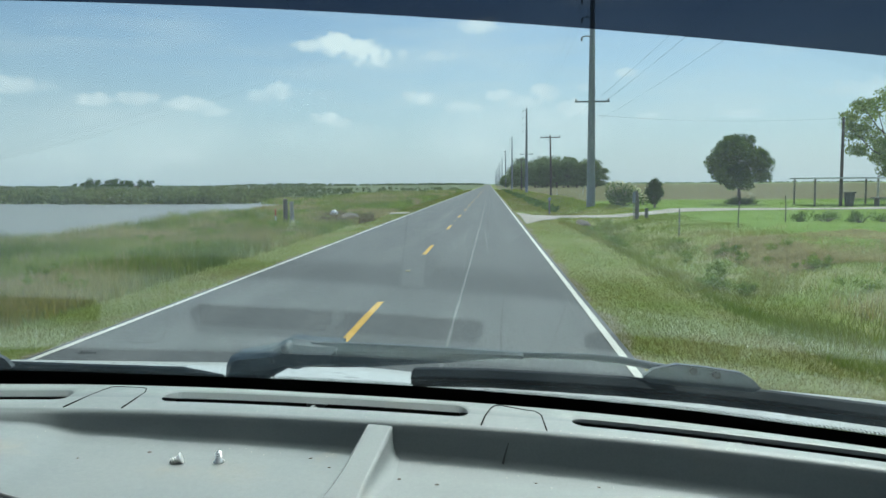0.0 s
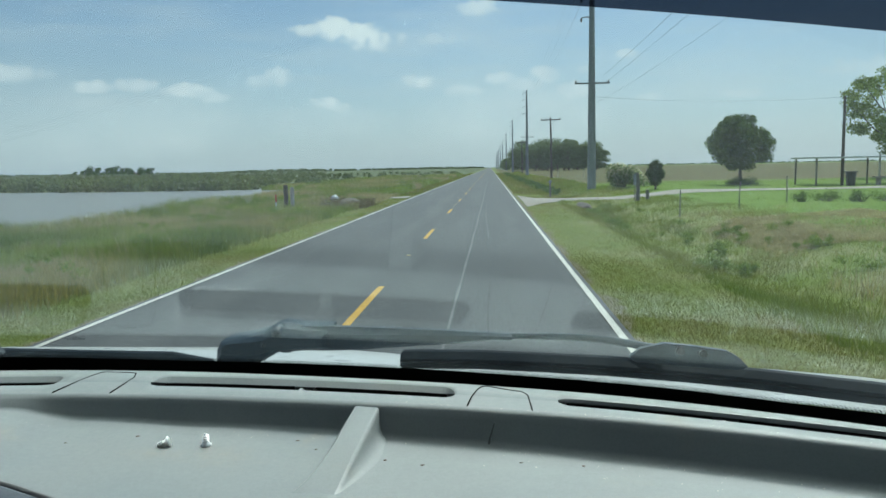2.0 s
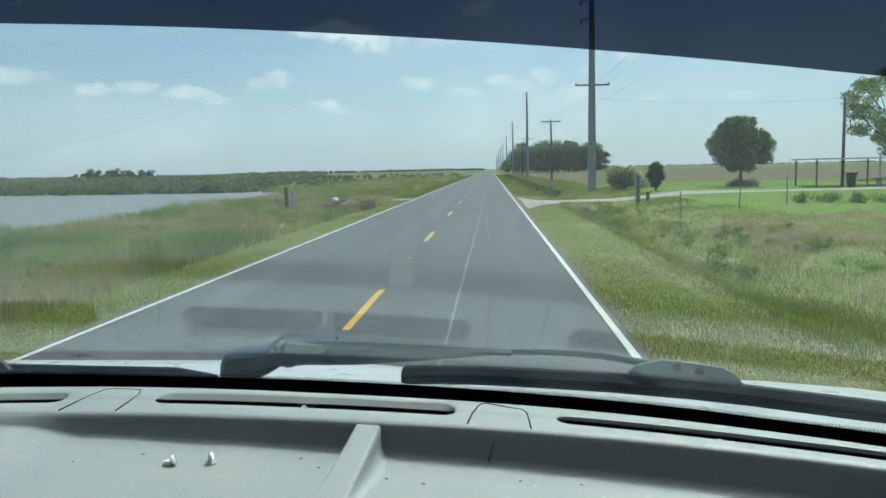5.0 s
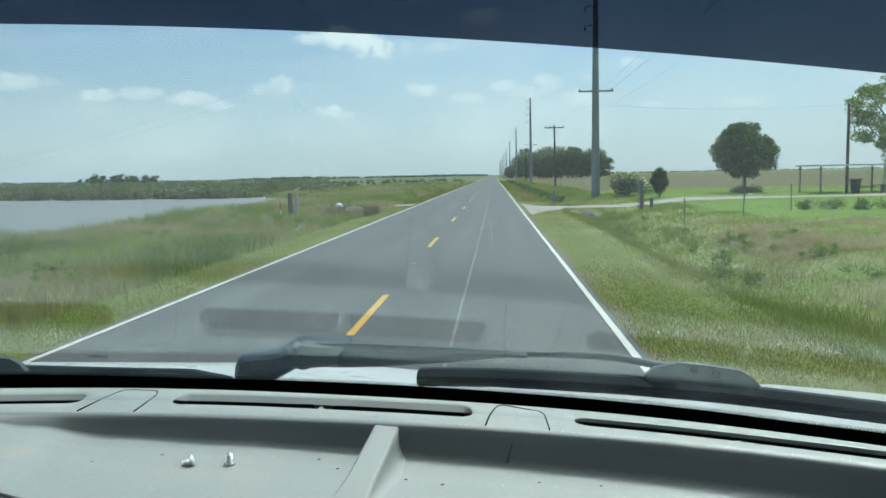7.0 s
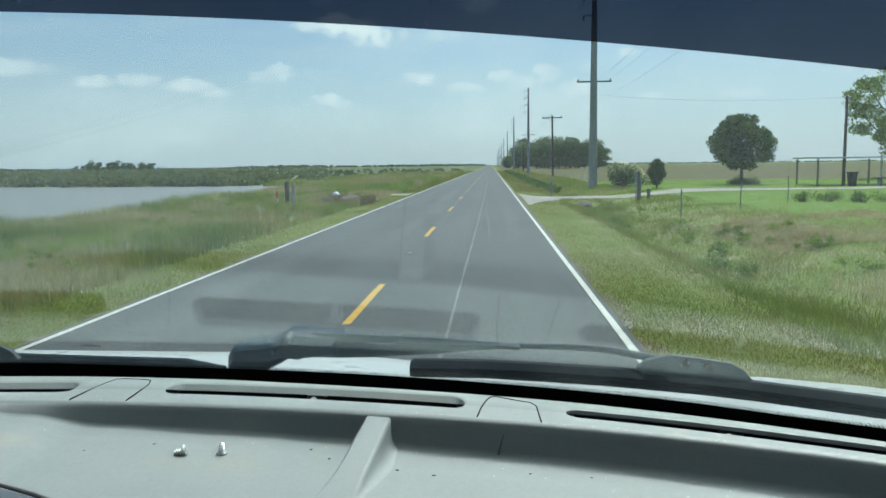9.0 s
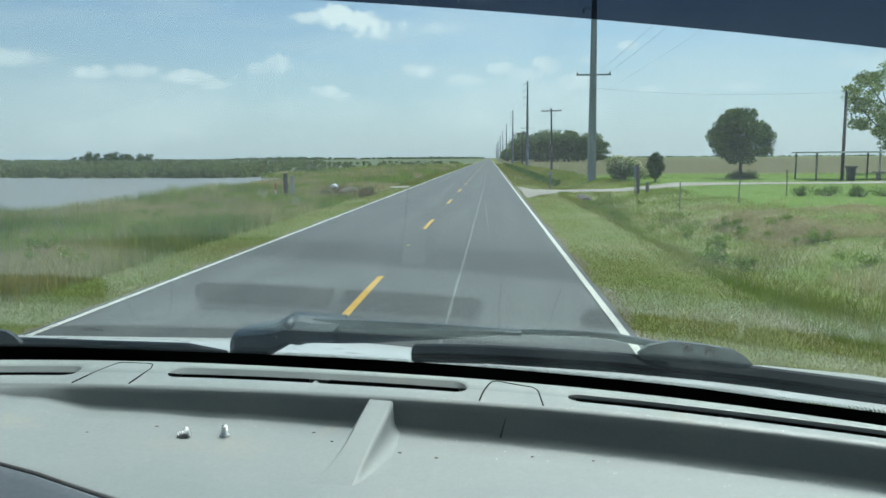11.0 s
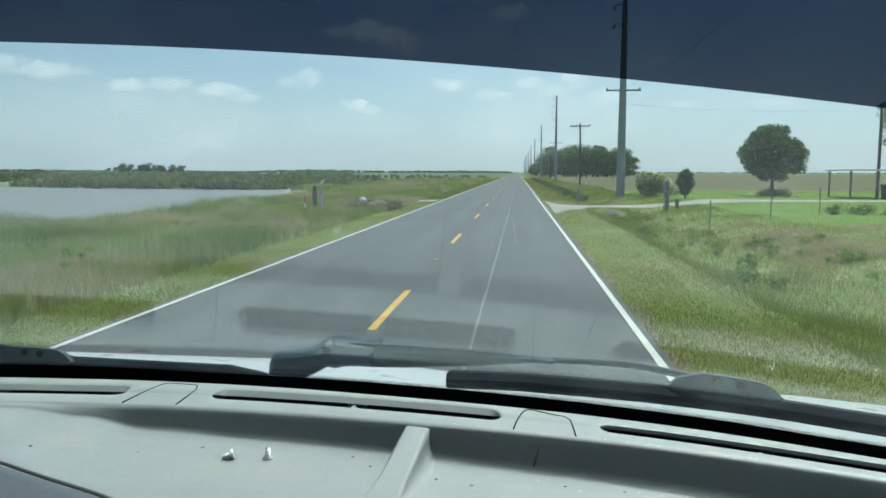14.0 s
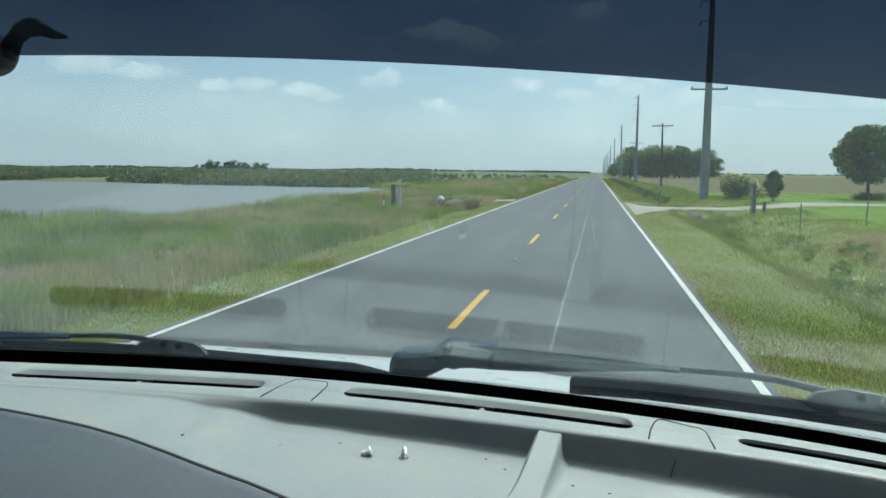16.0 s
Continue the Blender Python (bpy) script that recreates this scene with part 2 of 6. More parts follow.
M_GLASS, M_FILM, M_SMEAR = glass_material(), film_material(), smear_material()


def asphalt_material():
    m = material("asphalt", (0.124, 0.127, 0.126), 0.85, dark=(0.097, 0.100, 0.100), scale=0.55, amount=0.6, fine=38.0, fine_amount=0.4, bump=0.5,
                 bump_scale=70.0, bump_far=0.006, stretch=(1, 0.22, 1), specular=0.35)
    k = Nodes(m.node_tree, keep=True)
    b = next(n for n in k.tree.nodes if n.type == "BSDF_PRINCIPLED")
    tone = b.inputs["Base Color"].links[0].from_socket
    geo = k.add("ShaderNodeNewGeometry").outputs["Position"]
    xyz = k.add("ShaderNodeSeparateXYZ")
    k.tree.links.new(geo, xyz.inputs[0])
    wander = k.math("MULTIPLY", k.math("SUBTRACT", k.noise(0.12, 3.0, 0.5, geo), 0.5), 1.2)
    x = k.math("ADD", xyz.outputs[0], wander)
    band = None
    for at, wide in ((-4.5, 0.55), (-2.85, 0.5), (-1.0, 0.5), (0.65, 0.55)):      # wheel tracks, polished paler
        m1 = k.step(k.math("ABSOLUTE", k.math("SUBTRACT", x, at)), wide, wide * 0.2)
        band = m1 if band is None else k.math("MAXIMUM", band, m1)
    long = k.step(k.noise(0.35, 3.0, 0.6, k.stretch(geo, (1.6, 0.12, 1))), 0.35, 0.7)
    tone = k.mix(k.math("MULTIPLY", k.math("MULTIPLY", band, long), 0.5), tone, (0.16, 0.16, 0.155))
    chalk = k.step(k.noise(0.9, 5.0, 0.65, k.stretch(geo, (1.5, 0.3, 1))), 0.62, 0.8)
    tone = k.mix(k.math("MULTIPLY", chalk, 0.35), tone, (0.23, 0.22, 0.205))
    k.wire(tone, b.inputs["Base Color"])
    return m


def ground_material():
    """Fields, verges and marsh: the land's own colours by where they lie."""
    m = bpy.data.materials.new("land")
    m.use_nodes = True
    k = Nodes(m.node_tree)
    out, b = k.add("ShaderNodeOutputMaterial"), k.add("ShaderNodeBsdfPrincipled")
    k.tree.links.new(b.outputs[0], out.inputs[0])
    geo = k.add("ShaderNodeNewGeometry").outputs["Position"]
    xyz = k.add("ShaderNodeSeparateXYZ")
    k.tree.links.new(geo, xyz.inputs[0])
    x, y = xyz.outputs[0], xyz.outputs[1]
    big, mid, fine = k.noise(0.045, 5.0, 0.6, geo), k.noise(0.5, 5.0, 0.65, geo), k.noise(9.0, 4.0, 0.65, geo)
    marsh = k.mix(k.step(mid, 0.36, 0.62), (0.13, 0.175, 0.06), (0.21, 0.225, 0.10))
    marsh = k.mix(k.math("MULTIPLY", k.step(big, 0.48, 0.66), 0.6), marsh, (0.30, 0.265, 0.15))
    field = k.mix(k.step(mid, 0.35, 0.65), (0.15, 0.24, 0.025), (0.18, 0.265, 0.035))
    field = k.mix(k.math("MULTIPLY", k.step(big, 0.50, 0.66), 0.5), field, (0.26, 0.31, 0.09))
    weeds = k.mix(k.step(mid, 0.38, 0.62), (0.215, 0.27, 0.06), (0.30, 0.30, 0.12))
    tilled = k.mix(k.step(k.noise(0.2, 4.0, 0.6, k.stretch(geo, (0.2, 1.4, 1))), 0.35, 0.65), (0.155, 0.128, 0.062), (0.128, 0.132, 0.05))
    jog = k.math("MULTIPLY", k.math("SUBTRACT", mid, 0.5), 5.0)
    xr = k.math("ADD", x, jog)
    right = k.mix(k.step(xr, 8.0, 11.0), weeds, field)
    right = k.mix(k.step(k.math("ADD", y, jog), 112.0, 122.0), right, tilled)
    right = k.mix(k.math("MULTIPLY", k.step(y, 600.0, 1100.0), 0.7), right, (0.20, 0.26, 0.10))
    left = k.mix(k.step(y, 150.0, 320.0), marsh, (0.13, 0.155, 0.075))
    tone = k.mix(k.step(xr, -2.2, -1.8), left, right)
    verge = k.mix(k.step(mid, 0.36, 0.64), (0.17, 0.215, 0.04), (0.215, 0.235, 0.065))
    off = k.math("ABSOLUTE", k.math("ADD", k.math("ADD", x, 1.98), k.math("MULTIPLY", k.math("SUBTRACT", mid, 0.5), 1.2)))
    tone = k.mix(k.step(off, 6.2, 5.0), tone, verge)
    tone = k.mix(k.step(off, 3.78, 3.66), tone, (0.25, 0.215, 0.145))
    tone = k.mix(k.math("MULTIPLY", k.step(fine, 0.5, 0.72), 0.5), tone, (0.07, 0.09, 0.035))
    k.wire(tone, b.inputs["Base Color"])
    b.inputs["Roughness"].default_value = 0.95
    b.inputs["Specular IOR Level"].default_value = 0.15
    n = k.add("ShaderNodeBump")
    n.inputs["Strength"].default_value, n.inputs["Distance"].default_value = 0.7, 0.12
    k.wire(fine, n.inputs["Height"])
    k.tree.links.new(n.outputs[0], b.inputs["Normal"])
    return m


M_ASPHALT, M_LAND = asphalt_material(), ground_material()
M_LINE = material("white_line_paint", (0.74, 0.72, 0.63), 0.7, scale=2.0, amount=0.25, fine=26.0, fine_amount=0.35, spots=((0.30, 0.30, 0.29), 11.0, 0.64, 0.74), bump=0.3)
M_YELLOW = material("yellow_line_paint", (0.72, 0.42, 0.05), 0.7, scale=2.0, amount=0.3, fine=26.0, fine_amount=0.35, spots=((0.22, 0.19, 0.13), 9.0, 0.62, 0.74), bump=0.3)
M_CRACK = material("chalky_seam", (0.27, 0.27, 0.265), 0.9, scale=1.2, amount=0.7, dark=(0.16, 0.16, 0.16), fine=20.0, fine_amount=0.5)
M_GRAVEL = material("pale_gravel", (0.42, 0.38, 0.31), 0.95, dark=(0.30, 0.27, 0.21), scale=0.5, amount=0.7, fine=14.0, fine_amount=0.5, bump=0.5, bump_scale=20.0, bump_far=0.02)
M_WATER = material("pond_water", (0.235, 0.24, 0.225), 0.5, scale=0.05, amount=0.4, fine=0.4, fine_amount=0.1, bump=0.5, bump_scale=2.2, bump_far=0.05, rough_vary=0.04, specular=0.3)
M_GALV = material("weathered_steel", (0.25, 0.275, 0.29), 0.6, 0.25, dark=(0.19, 0.20, 0.21), scale=0.7, amount=0.6, fine=9.0, fine_amount=0.2, stretch=(1, 1, 0.15), bump=0.1)
M_POLE = material("creosoted_wood", (0.115, 0.095, 0.08), 0.9, dark=(0.065, 0.055, 0.05), scale=2.0, amount=0.7, fine=30.0, fine_amount=0.4, stretch=(1, 1, 0.06), bump=0.6, bump_scale=25.0, bump_far=0.01)
M_WEATHERED = material("grey_timber", (0.20, 0.18, 0.155), 0.9, scale=3.0, amount=0.7, fine=40.0, fine_amount=0.4, stretch=(1, 1, 0.1), bump=0.5, bump_scale=30.0, bump_far=0.01)
M_WIRE = plain("aluminium_cable", (0.12, 0.125, 0.13), 0.5, 0.5)
M_PORCELAIN = plain("insulator", (0.20, 0.17, 0.15), 0.3)
M_BRICK = material("brown_brick", (0.40, 0.31, 0.255), 0.9, dark=(0.32, 0.25, 0.21), scale=1.5, amount=0.6, fine=14.0, fine_amount=0.35)
M_SIDING = material("pale_siding", (0.45, 0.42, 0.37), 0.8, scale=1.0, amount=0.5, fine=9.0, fine_amount=0.2)
M_SHINGLE = material("grey_shingle", (0.25, 0.245, 0.235), 0.9, dark=(0.18, 0.175, 0.17), scale=1.2, amount=0.6, fine=9.0, fine_amount=0.4, per_object=0.12)
M_METAL_ROOF = material("white_metal_roof", (0.75, 0.76, 0.77), 0.45, 0.2, scale=0.6, amount=0.2, fine_amount=0.1)
M_RED = material("red_barn_board", (0.16, 0.045, 0.04), 0.85, scale=1.0, amount=0.6, fine=12.0, fine_amount=0.3, stretch=(1, 1, 0.2))
M_PANE = plain("window_glass", (0.02, 0.024, 0.028), 0.08)
M_BARK = material("bark", (0.15, 0.125, 0.10), 0.95, dark=(0.08, 0.07, 0.06), scale=3.0, amount=0.7, fine=20.0, fine_amount=0.4, stretch=(1, 1, 0.3), bump=0.6, bump_scale=15.0, bump_far=0.02)
M_LEAF = foliage("leaf_green", (0.14, 0.205, 0.058), (0.085, 0.135, 0.038))
M_LEAF_PALE = foliage("leaf_pale", (0.30, 0.37, 0.165), (0.22, 0.285, 0.12))
M_LEAF_DARK = foliage("leaf_dark", (0.075, 0.12, 0.04), (0.05, 0.085, 0.03))
# paler leaf green for distant trees, aerial haze put into its colour
M_LEAF_HAZED = foliage("leaf_hazed", (0.205, 0.26, 0.16), (0.16, 0.21, 0.125))
M_FLOWER = foliage("pale_blossom", (0.72, 0.69, 0.58), (0.58, 0.56, 0.42))
M_MOWN = foliage("mown_blade", (0.21, 0.245, 0.042), (0.175, 0.21, 0.034), (0.29, 0.25, 0.10), 0.9, scale=0.5, island=0.1)
M_TALL = foliage("tall_blade", (0.28, 0.355, 0.08), (0.13, 0.195, 0.045), (0.46, 0.38, 0.23), 0.9, scale=0.22, island=0.25)
M_WEED = foliage("weed_blade", (0.26, 0.325, 0.065), (0.195, 0.26, 0.045), (0.36, 0.33, 0.14), 0.8, scale=0.25, island=0.12)
M_WEED_LEAF = foliage("weed_leaf", (0.255, 0.335, 0.085), (0.19, 0.26, 0.06), island=0.2)
M_DRY = foliage("dry_blade", (0.52, 0.45, 0.30), (0.40, 0.34, 0.21))
M_FIELD = foliage("field_blade", (0.175, 0.27, 0.03), (0.145, 0.235, 0.025), (0.24, 0.28, 0.07), 0.4, scale=0.3, island=0.07)
M_CATTAIL = foliage("reed_blade", (0.165, 0.198, 0.10), (0.112, 0.145, 0.073), scale=0.05)


# ---- building helpers ----
def mesh_of(name, bm, mat, smooth=False):
    me = bpy.data.meshes.new(name)
    bm.to_mesh(me)
    bm.free()
    me.materials.append(mat)
    if smooth:
        me.shade_smooth()
    return me


def part(name, bm, mat, parent=None, label="", smooth=False):
    ob = new(name, mesh_of(name, bm, mat, smooth))
    ob.parent = parent
    if label:
        tagged(ob, label)
    return ob


def thing(name, label, category, group="", kind="", at=(0, 0, 0)):
    ob = new(name)
    ob.empty_display_size = 0.05
    ob.location = at
    return tagged(ob, label, category, group, kind)


def add_box(bm, lo, hi, bevel=0.0):
    lo, hi = Vector(lo), Vector(hi)
    r = bmesh.ops.create_cube(bm, size=1.0, matrix=Matrix.Translation((lo + hi) / 2) @ Matrix.Diagonal((*(hi - lo), 1)))
    if bevel:
        vs = set(r["verts"])
        bmesh.ops.bevel(bm, geom=[e for e in bm.edges if e.verts[0] in vs and e.verts[1] in vs], offset=bevel, segments=2, affect="EDGES")
    return bm


def box(lo, hi, bevel=0.0):
    return add_box(bmesh.new(), lo, hi, bevel)


def add_tube(bm, points, radii, sides=8, caps=True):
    """A tapered tube along points."""
    points = [Vector(p) for p in points]
    rings = []
    for i, p in enumerate(points):
        d = (points[min(i + 1, len(points) - 1)] - points[max(i - 1, 0)]).normalized()
        u = d.cross(Vector((0.31, 0.17, 0.93)))
        if u.length < 0.05:
            u = d.cross(Vector((1, 0, 0)))
        u.normalize()
        v = d.cross(u)
        rings.append([bm.verts.new(p + radii[i] * (cos(2 * pi * j / sides) * u + sin(2 * pi * j / sides) * v)) for j in range(sides)])
    for a, b in zip(rings, rings[1:]):
        for j in range(sides):
            bm.faces.new((a[j], a[(j + 1) % sides], b[(j + 1) % sides], b[j]))
    if caps:
        bm.faces.new(rings[0][::-1])
        bm.faces.new(rings[-1])
    return bm


def tube(points, radii, sides=8):
    return add_tube(bmesh.new(), points, radii, sides)


def grid_faces(bm, rows, skip=lambda i, j: False, flip=False):
    vs = [[bm.verts.new(p) for p in row] for row in rows]
    for i in range(len(vs) - 1):
        for j in range(len(vs[0]) - 1):
            if not skip(i, j):
                f = (vs[i][j], vs[i][j + 1], vs[i + 1][j + 1], vs[i + 1][j])
                bm.faces.new(f[::-1] if flip else f)
    return vs


def slab(rows_top, rows_bottom):
    """A closed sheet between two grids of one size."""
    bm = bmesh.new()
    a = grid_faces(bm, rows_top)
    b = grid_faces(bm, rows_bottom, flip=True)
    rim = lambda v: v[0] + [r[-1] for r in v[1:]] + v[-1][-2::-1] + [r[0] for r in v[-2:0:-1]]
    ra, rb = rim(a), rim(b)
    for i in range(len(ra)):
        j = (i + 1) % len(ra)
        bm.faces.new((ra[j], ra[i], rb[i], rb[j]))
    bmesh.ops.recalc_face_normals(bm, faces=bm.faces)
    return bm


def quick_mesh(name, verts, faces, mat):
    """A mesh from numpy arrays; faces are all of one size."""
    me = bpy.data.meshes.new(name)
    nv, nf, k = len(verts), len(faces), faces.shape[1]
    me.vertices.add(nv)
    me.vertices.foreach_set("co", verts.astype(np.float32).ravel())
    me.loops.add(nf * k)
    me.loops.foreach_set("vertex_index", faces.astype(np.int32).ravel())
    me.polygons.add(nf)
    me.polygons.foreach_set("loop_start", np.arange(0, nf * k, k, dtype=np.int32))
    me.update(calc_edges=True)
    me.materials.append(mat)
    return me


# ---- the land and the road ----
ROAD_L, ROAD_R = -5.60, 1.575
LINE_L, LINE_R, LINE_MID = -5.45, 1.47, -1.94
WATER_Z = -0.42


def smooth01(v):
    v = min(1.0, max(0.0, v))
    return v * v * (3 - 2 * v)


def pond(x, y):
    """1 in the pond on the marsh, 0 outside."""
    wob = 5.0 * noise.noise((x * 0.035, y * 0.035, 3.0)) + 1.6 * noise.noise((x * 0.16, y * 0.16, 7.0))
    east = -20.5 + 0.5 * wob
    near = 68.0 + 0.2 * max(0.0, -30 - x) + wob
    far = 137.0 + 0.22 * max(0.0, -40 - x) + wob
    return smooth01((east - x) / 3.0) * smooth01((y - near) / 4.0) * smooth01((far - y) / 5.0) * smooth01((x + 260) / 30.0)


def land(x, y):
    """Height of the ground."""
    rough = 0.10 * noise.noise((x * 0.25, y * 0.25, 0.0)) + 0.16 * noise.noise((x * 0.06, y * 0.06, 5.0))
    if x > LINE_MID:
        d = x - ROAD_R
        z = -0.03 - 0.10 * smooth01(d / 2.0) - 0.36 * smooth01((d - 2.0) / 2.0) + 0.50 * smooth01((d - 4.4) / 2.6) + 0.26 * smooth01((d - 7.0) / 4.0)
        calm = smooth01((d - 1.5) / 4.0) * (1.0 - 0.6 * smooth01((d - 10) / 6.0))
        # earth filled in under the driveway
        z += (max(z, -0.08) - z) * smooth01((4.6 - abs(y - 84.5 - 0.28 * (x - 1.8))) / 2.2)
    else:
        d = ROAD_L - x
        z = -0.03 - 0.10 * smooth01(d / 2.0) - 0.25 * smooth01((d - 2.5) / 6.0)
        calm = smooth01((d - 1.5) / 4.0)
    z += rough * calm
    if x < -15:
        z -= 0.9 * pond(x, y)
    return z


def build_land():
    xs = sorted(set([round(v, 3) for v in np.concatenate([np.arange(-60, -14, 1.5), np.arange(-14, -5.9, 0.5), np.arange(2.0, 14, 0.5), np.arange(14, 60, 2.0)])]
                    + [-5.645, -5.55, 1.55, 1.665, -4.0, 0.0] + [-2600, -1600, -1000, -600, -400, -300, -240, -200, -160, -130, -110, -95, -85, -75, -66]
                    + [66, 75, 90, 110, 140, 180, 240, 320, 450, 650, 1000, 1600, 2600]))
    ys = sorted(set(list(np.arange(-160, 30, 6.0)) + list(np.arange(30, 112, 1.0)) + list(np.arange(112, 222, 2.5)) + list(np.arange(222, 430, 12.0))
                    + [440, 500, 600, 750, 950, 1250, 1700, 2300, 3200, 4400] + [-200, -260, -350, -500]))
    rows = [[(x, y, -0.06 if ROAD_L + 0.01 < x < ROAD_R - 0.01 else land(x, y)) for x in xs] for y in ys]
    bm = bmesh.new()
    grid_faces(bm, rows)
    ob = new("ground", mesh_of("ground", bm, M_LAND, True))
    tagged(ob, "flat farmland and marsh with green grass and bare soil", "ground", kind="structure")


def strip(x0, x1, y0, y1, z, step=8.0, wave=0.0):
    bm = bmesh.new()
    n = max(1, int((y1 - y0) / step))
    rows = []
    for i in range(n + 1):
        y = y0 + (y1 - y0) * i / n
        w = wave * noise.noise((0.0, y * 0.4, x0))
        rows.append([(x0 + w, y, z), (x1 + w * 0.7, y, z)])
    grid_faces(bm, rows)
    return bm


build_land()
road_bm = bmesh.new()
grid_faces(road_bm, [[(x, y, z) for x, z in ((ROAD_L - 0.12, -0.08), (ROAD_L, -0.012), (-5.2, 0.0), (-3.6, 0.012), (LINE_MID, 0.02), (-0.3, 0.012), (1.2, 0.0), (ROAD_R, -0.012), (ROAD_R + 0.12, -0.08))]
                     for y in (-500, -160, -60, -10, 0, 10, 20, 30, 40, 50, 60, 70, 80, 100, 120, 180, 260, 400, 700, 1200, 2000, 3000, 4400)])
road = new("road", mesh_of("road", road_bm, M_ASPHALT, True))
tagged(road, "straight two-lane grey asphalt country road with worn wheel tracks", "road", kind="structure")

for x in (LINE_L, LINE_R):
    line = new("road_line", mesh_of("road_line", strip(x - 0.046, x + 0.046, -400, 3800, 0.004, 25.0), M_LINE))
    tagged(line, "long white painted edge line on the asphalt", "road marking", "edge lines", "structure")

dash_me = mesh_of("lane_dash", strip(-0.055, 0.055, 0, 3.3, 0.0, 0.6, 0.01), M_YELLOW)
for i in range(-12, 60):
    d = new("lane_dash", dash_me)
    d.location = (LINE_MID, 11.35 + 12.05 * i, 0.0245)
    tagged(d, "short yellow painted centre dash on grey asphalt", "road marking", "centre dashes", "structure")

marker_me = mesh_of("marker", box((-0.05, -0.05, 0), (0.05, 0.05, 0.018), 0.008), plain("marker_amber", (0.62, 0.5, 0.25), 0.4))
for i in range(0, 14):
    o = new("road_marker", marker_me)
    o.location = (LINE_MID - 0.02, 7.2 + 24.1 * i, 0.021)
    tagged(o, "small raised pale amber reflector between the centre dashes", "road marker", "raised markers")


def seam(points, w):
    bm = bmesh.new()
    rows = []
    for (x0, y0), (x1, y1) in zip(points, points[1:]):
        n = max(2, int(abs(y1 - y0) / 0.7))
        for i in range(n):
            t = i / n
            x, y = x0 + (x1 - x0) * t, y0 + (y1 - y0) * t
            x += 0.025 * noise.noise((y * 0.22, 1.0, 0.0)) + 0.008 * noise.noise((y * 2.1, x0, 4.0))
            ww = w * (0.7 + 0.6 * noise.noise((y * 1.3, 9.0, x0)))
            z = 0.0175 - 0.0052 * abs(x - LINE_MID) + 0.0035
            rows.append([(x - ww, y, z), (x + ww, y, z)])
    grid_faces(bm, rows)
    return bm


for points, w in ((((-0.62, 6), (-0.6, 30), (-0.62, 46), (-0.56, 62), (-0.5, 88), (-0.5, 140), (-0.46, 300)), 0.026),
                  (((-1.74, 9), (-1.2, 14.4), (-0.6, 21), (-0.6, 25)), 0.012), (((-1.12, 9), (-0.8, 14.0), (-0.62, 20.5)), 0.012), (((-0.12, 60), (-0.2, 66), (-0.3, 72)), 0.014)):
    o = new("road_seam", mesh_of("road_seam", seam(points, w), M_CRACK))
    tagged(o, "thin pale sealed seam running along the asphalt lane", "road seam", "pale seams", "structure")

bm = bmesh.new()
grid_faces(bm, [[(x, y, WATER_Z) for x in (-262, -160, -90, -50, -20)] for y in (50, 80, 110, 140, 200)])
water = new("water", mesh_of("water", bm, M_WATER))
tagged(water, "still grey pond water beyond the marsh grass", "pond", kind="structure")


def lane(name, points, width, label, edge=ROAD_R, flare=1.1, reach=1.6):
    """A gravel lane draped along points."""
    bm = bmesh.new()
    rows = []
    for (x0, y0), (x1, y1) in zip(points, points[1:]):
        n = max(3, int(math.hypot(x1 - x0, y1 - y0) / 1.0))
        for i in range(0 if not rows else 1, n + 1):
            t = i / n
            x, y = x0 + (x1 - x0) * t, y0 + (y1 - y0) * t
            w = width * (1.0 + flare * exp(-max(0.0, abs(x - edge) - 0.1) / reach)) * (1 + 0.12 * noise.noise((x * 0.3, y * 0.3, 2.0)))
            rows.append([(x, y + s * w, max(land(x, y + s * w), -0.07) + 0.07 - 0.05 * abs(s)) for s in (-1, -0.5, 0, 0.5, 1)])
    grid_faces(bm, rows)
    o = new(name, mesh_of(name, bm, M_GRAVEL, True))
    tagged(o, label, "driveway", kind="structure")


lane("driveway", ((1.80, 84.5), (12, 87.5), (24, 89.5), (36, 91), (60, 92)), 1.7, "pale gravel driveway crossing the verge to the house", flare=4.2, reach=0.9)
lane("dirt_lane", ((-5.80, 93), (-9, 93.4), (-13, 94)), 1.0, "bare dirt field entrance crossing the grass verge", ROAD_L, 1.5, 0.8)
lane("dirt_lane", ((1.80, -96), (30, -98), (120, -96)), 3.2, "wide pale gravel farm lane joining the road")

# ---- the van that carries the lens ----
Z0 = EYE


def curve_y(c, x):
    return (((c[0] * x + c[1]) * x + c[2]) * x + c[3]) * x + c[4]


FAR_EDGE, LIP, SLOT = (0.007, -0.0424, -0.2637, -0.2579, 0.887), (0.0419, -0.012, -0.2347, -0.2119, 0.7963), (0.0793, 0.0298, -0.2612, -0.2421, 0.8294)
X_LEFT, X_RIGHT = -1.40, 0.60
PANEL_Z = -0.270


def along(knots, x):
    for (a, za), (b, zb) in zip(knots, knots[1:]):
        if x <= b:
            return za + (zb - za) * smooth01((x - a) / (b - a))
    return knots[-1][1]


def binnacle_z(x):
    """Height of the binnacle's edge."""
    return along(((-1.2, -0.2695), (-0.78, -0.2705), (-0.62, -0.2745), (-0.52, -0.283), (-0.45, -0.2885), (-0.30, -0.2945), (-0.15, -0.300), (-0.05, -0.3055), (0.6, -0.307)), x)


def edge_y(x):
    """How far forward the binnacle's edge runs."""
    u = max(-0.28, x + 0.5)
    return max(0.44, 0.6680 + -0.3285 * u + -0.3930 * u * u - 0.2 * (x + 0.5 - u))


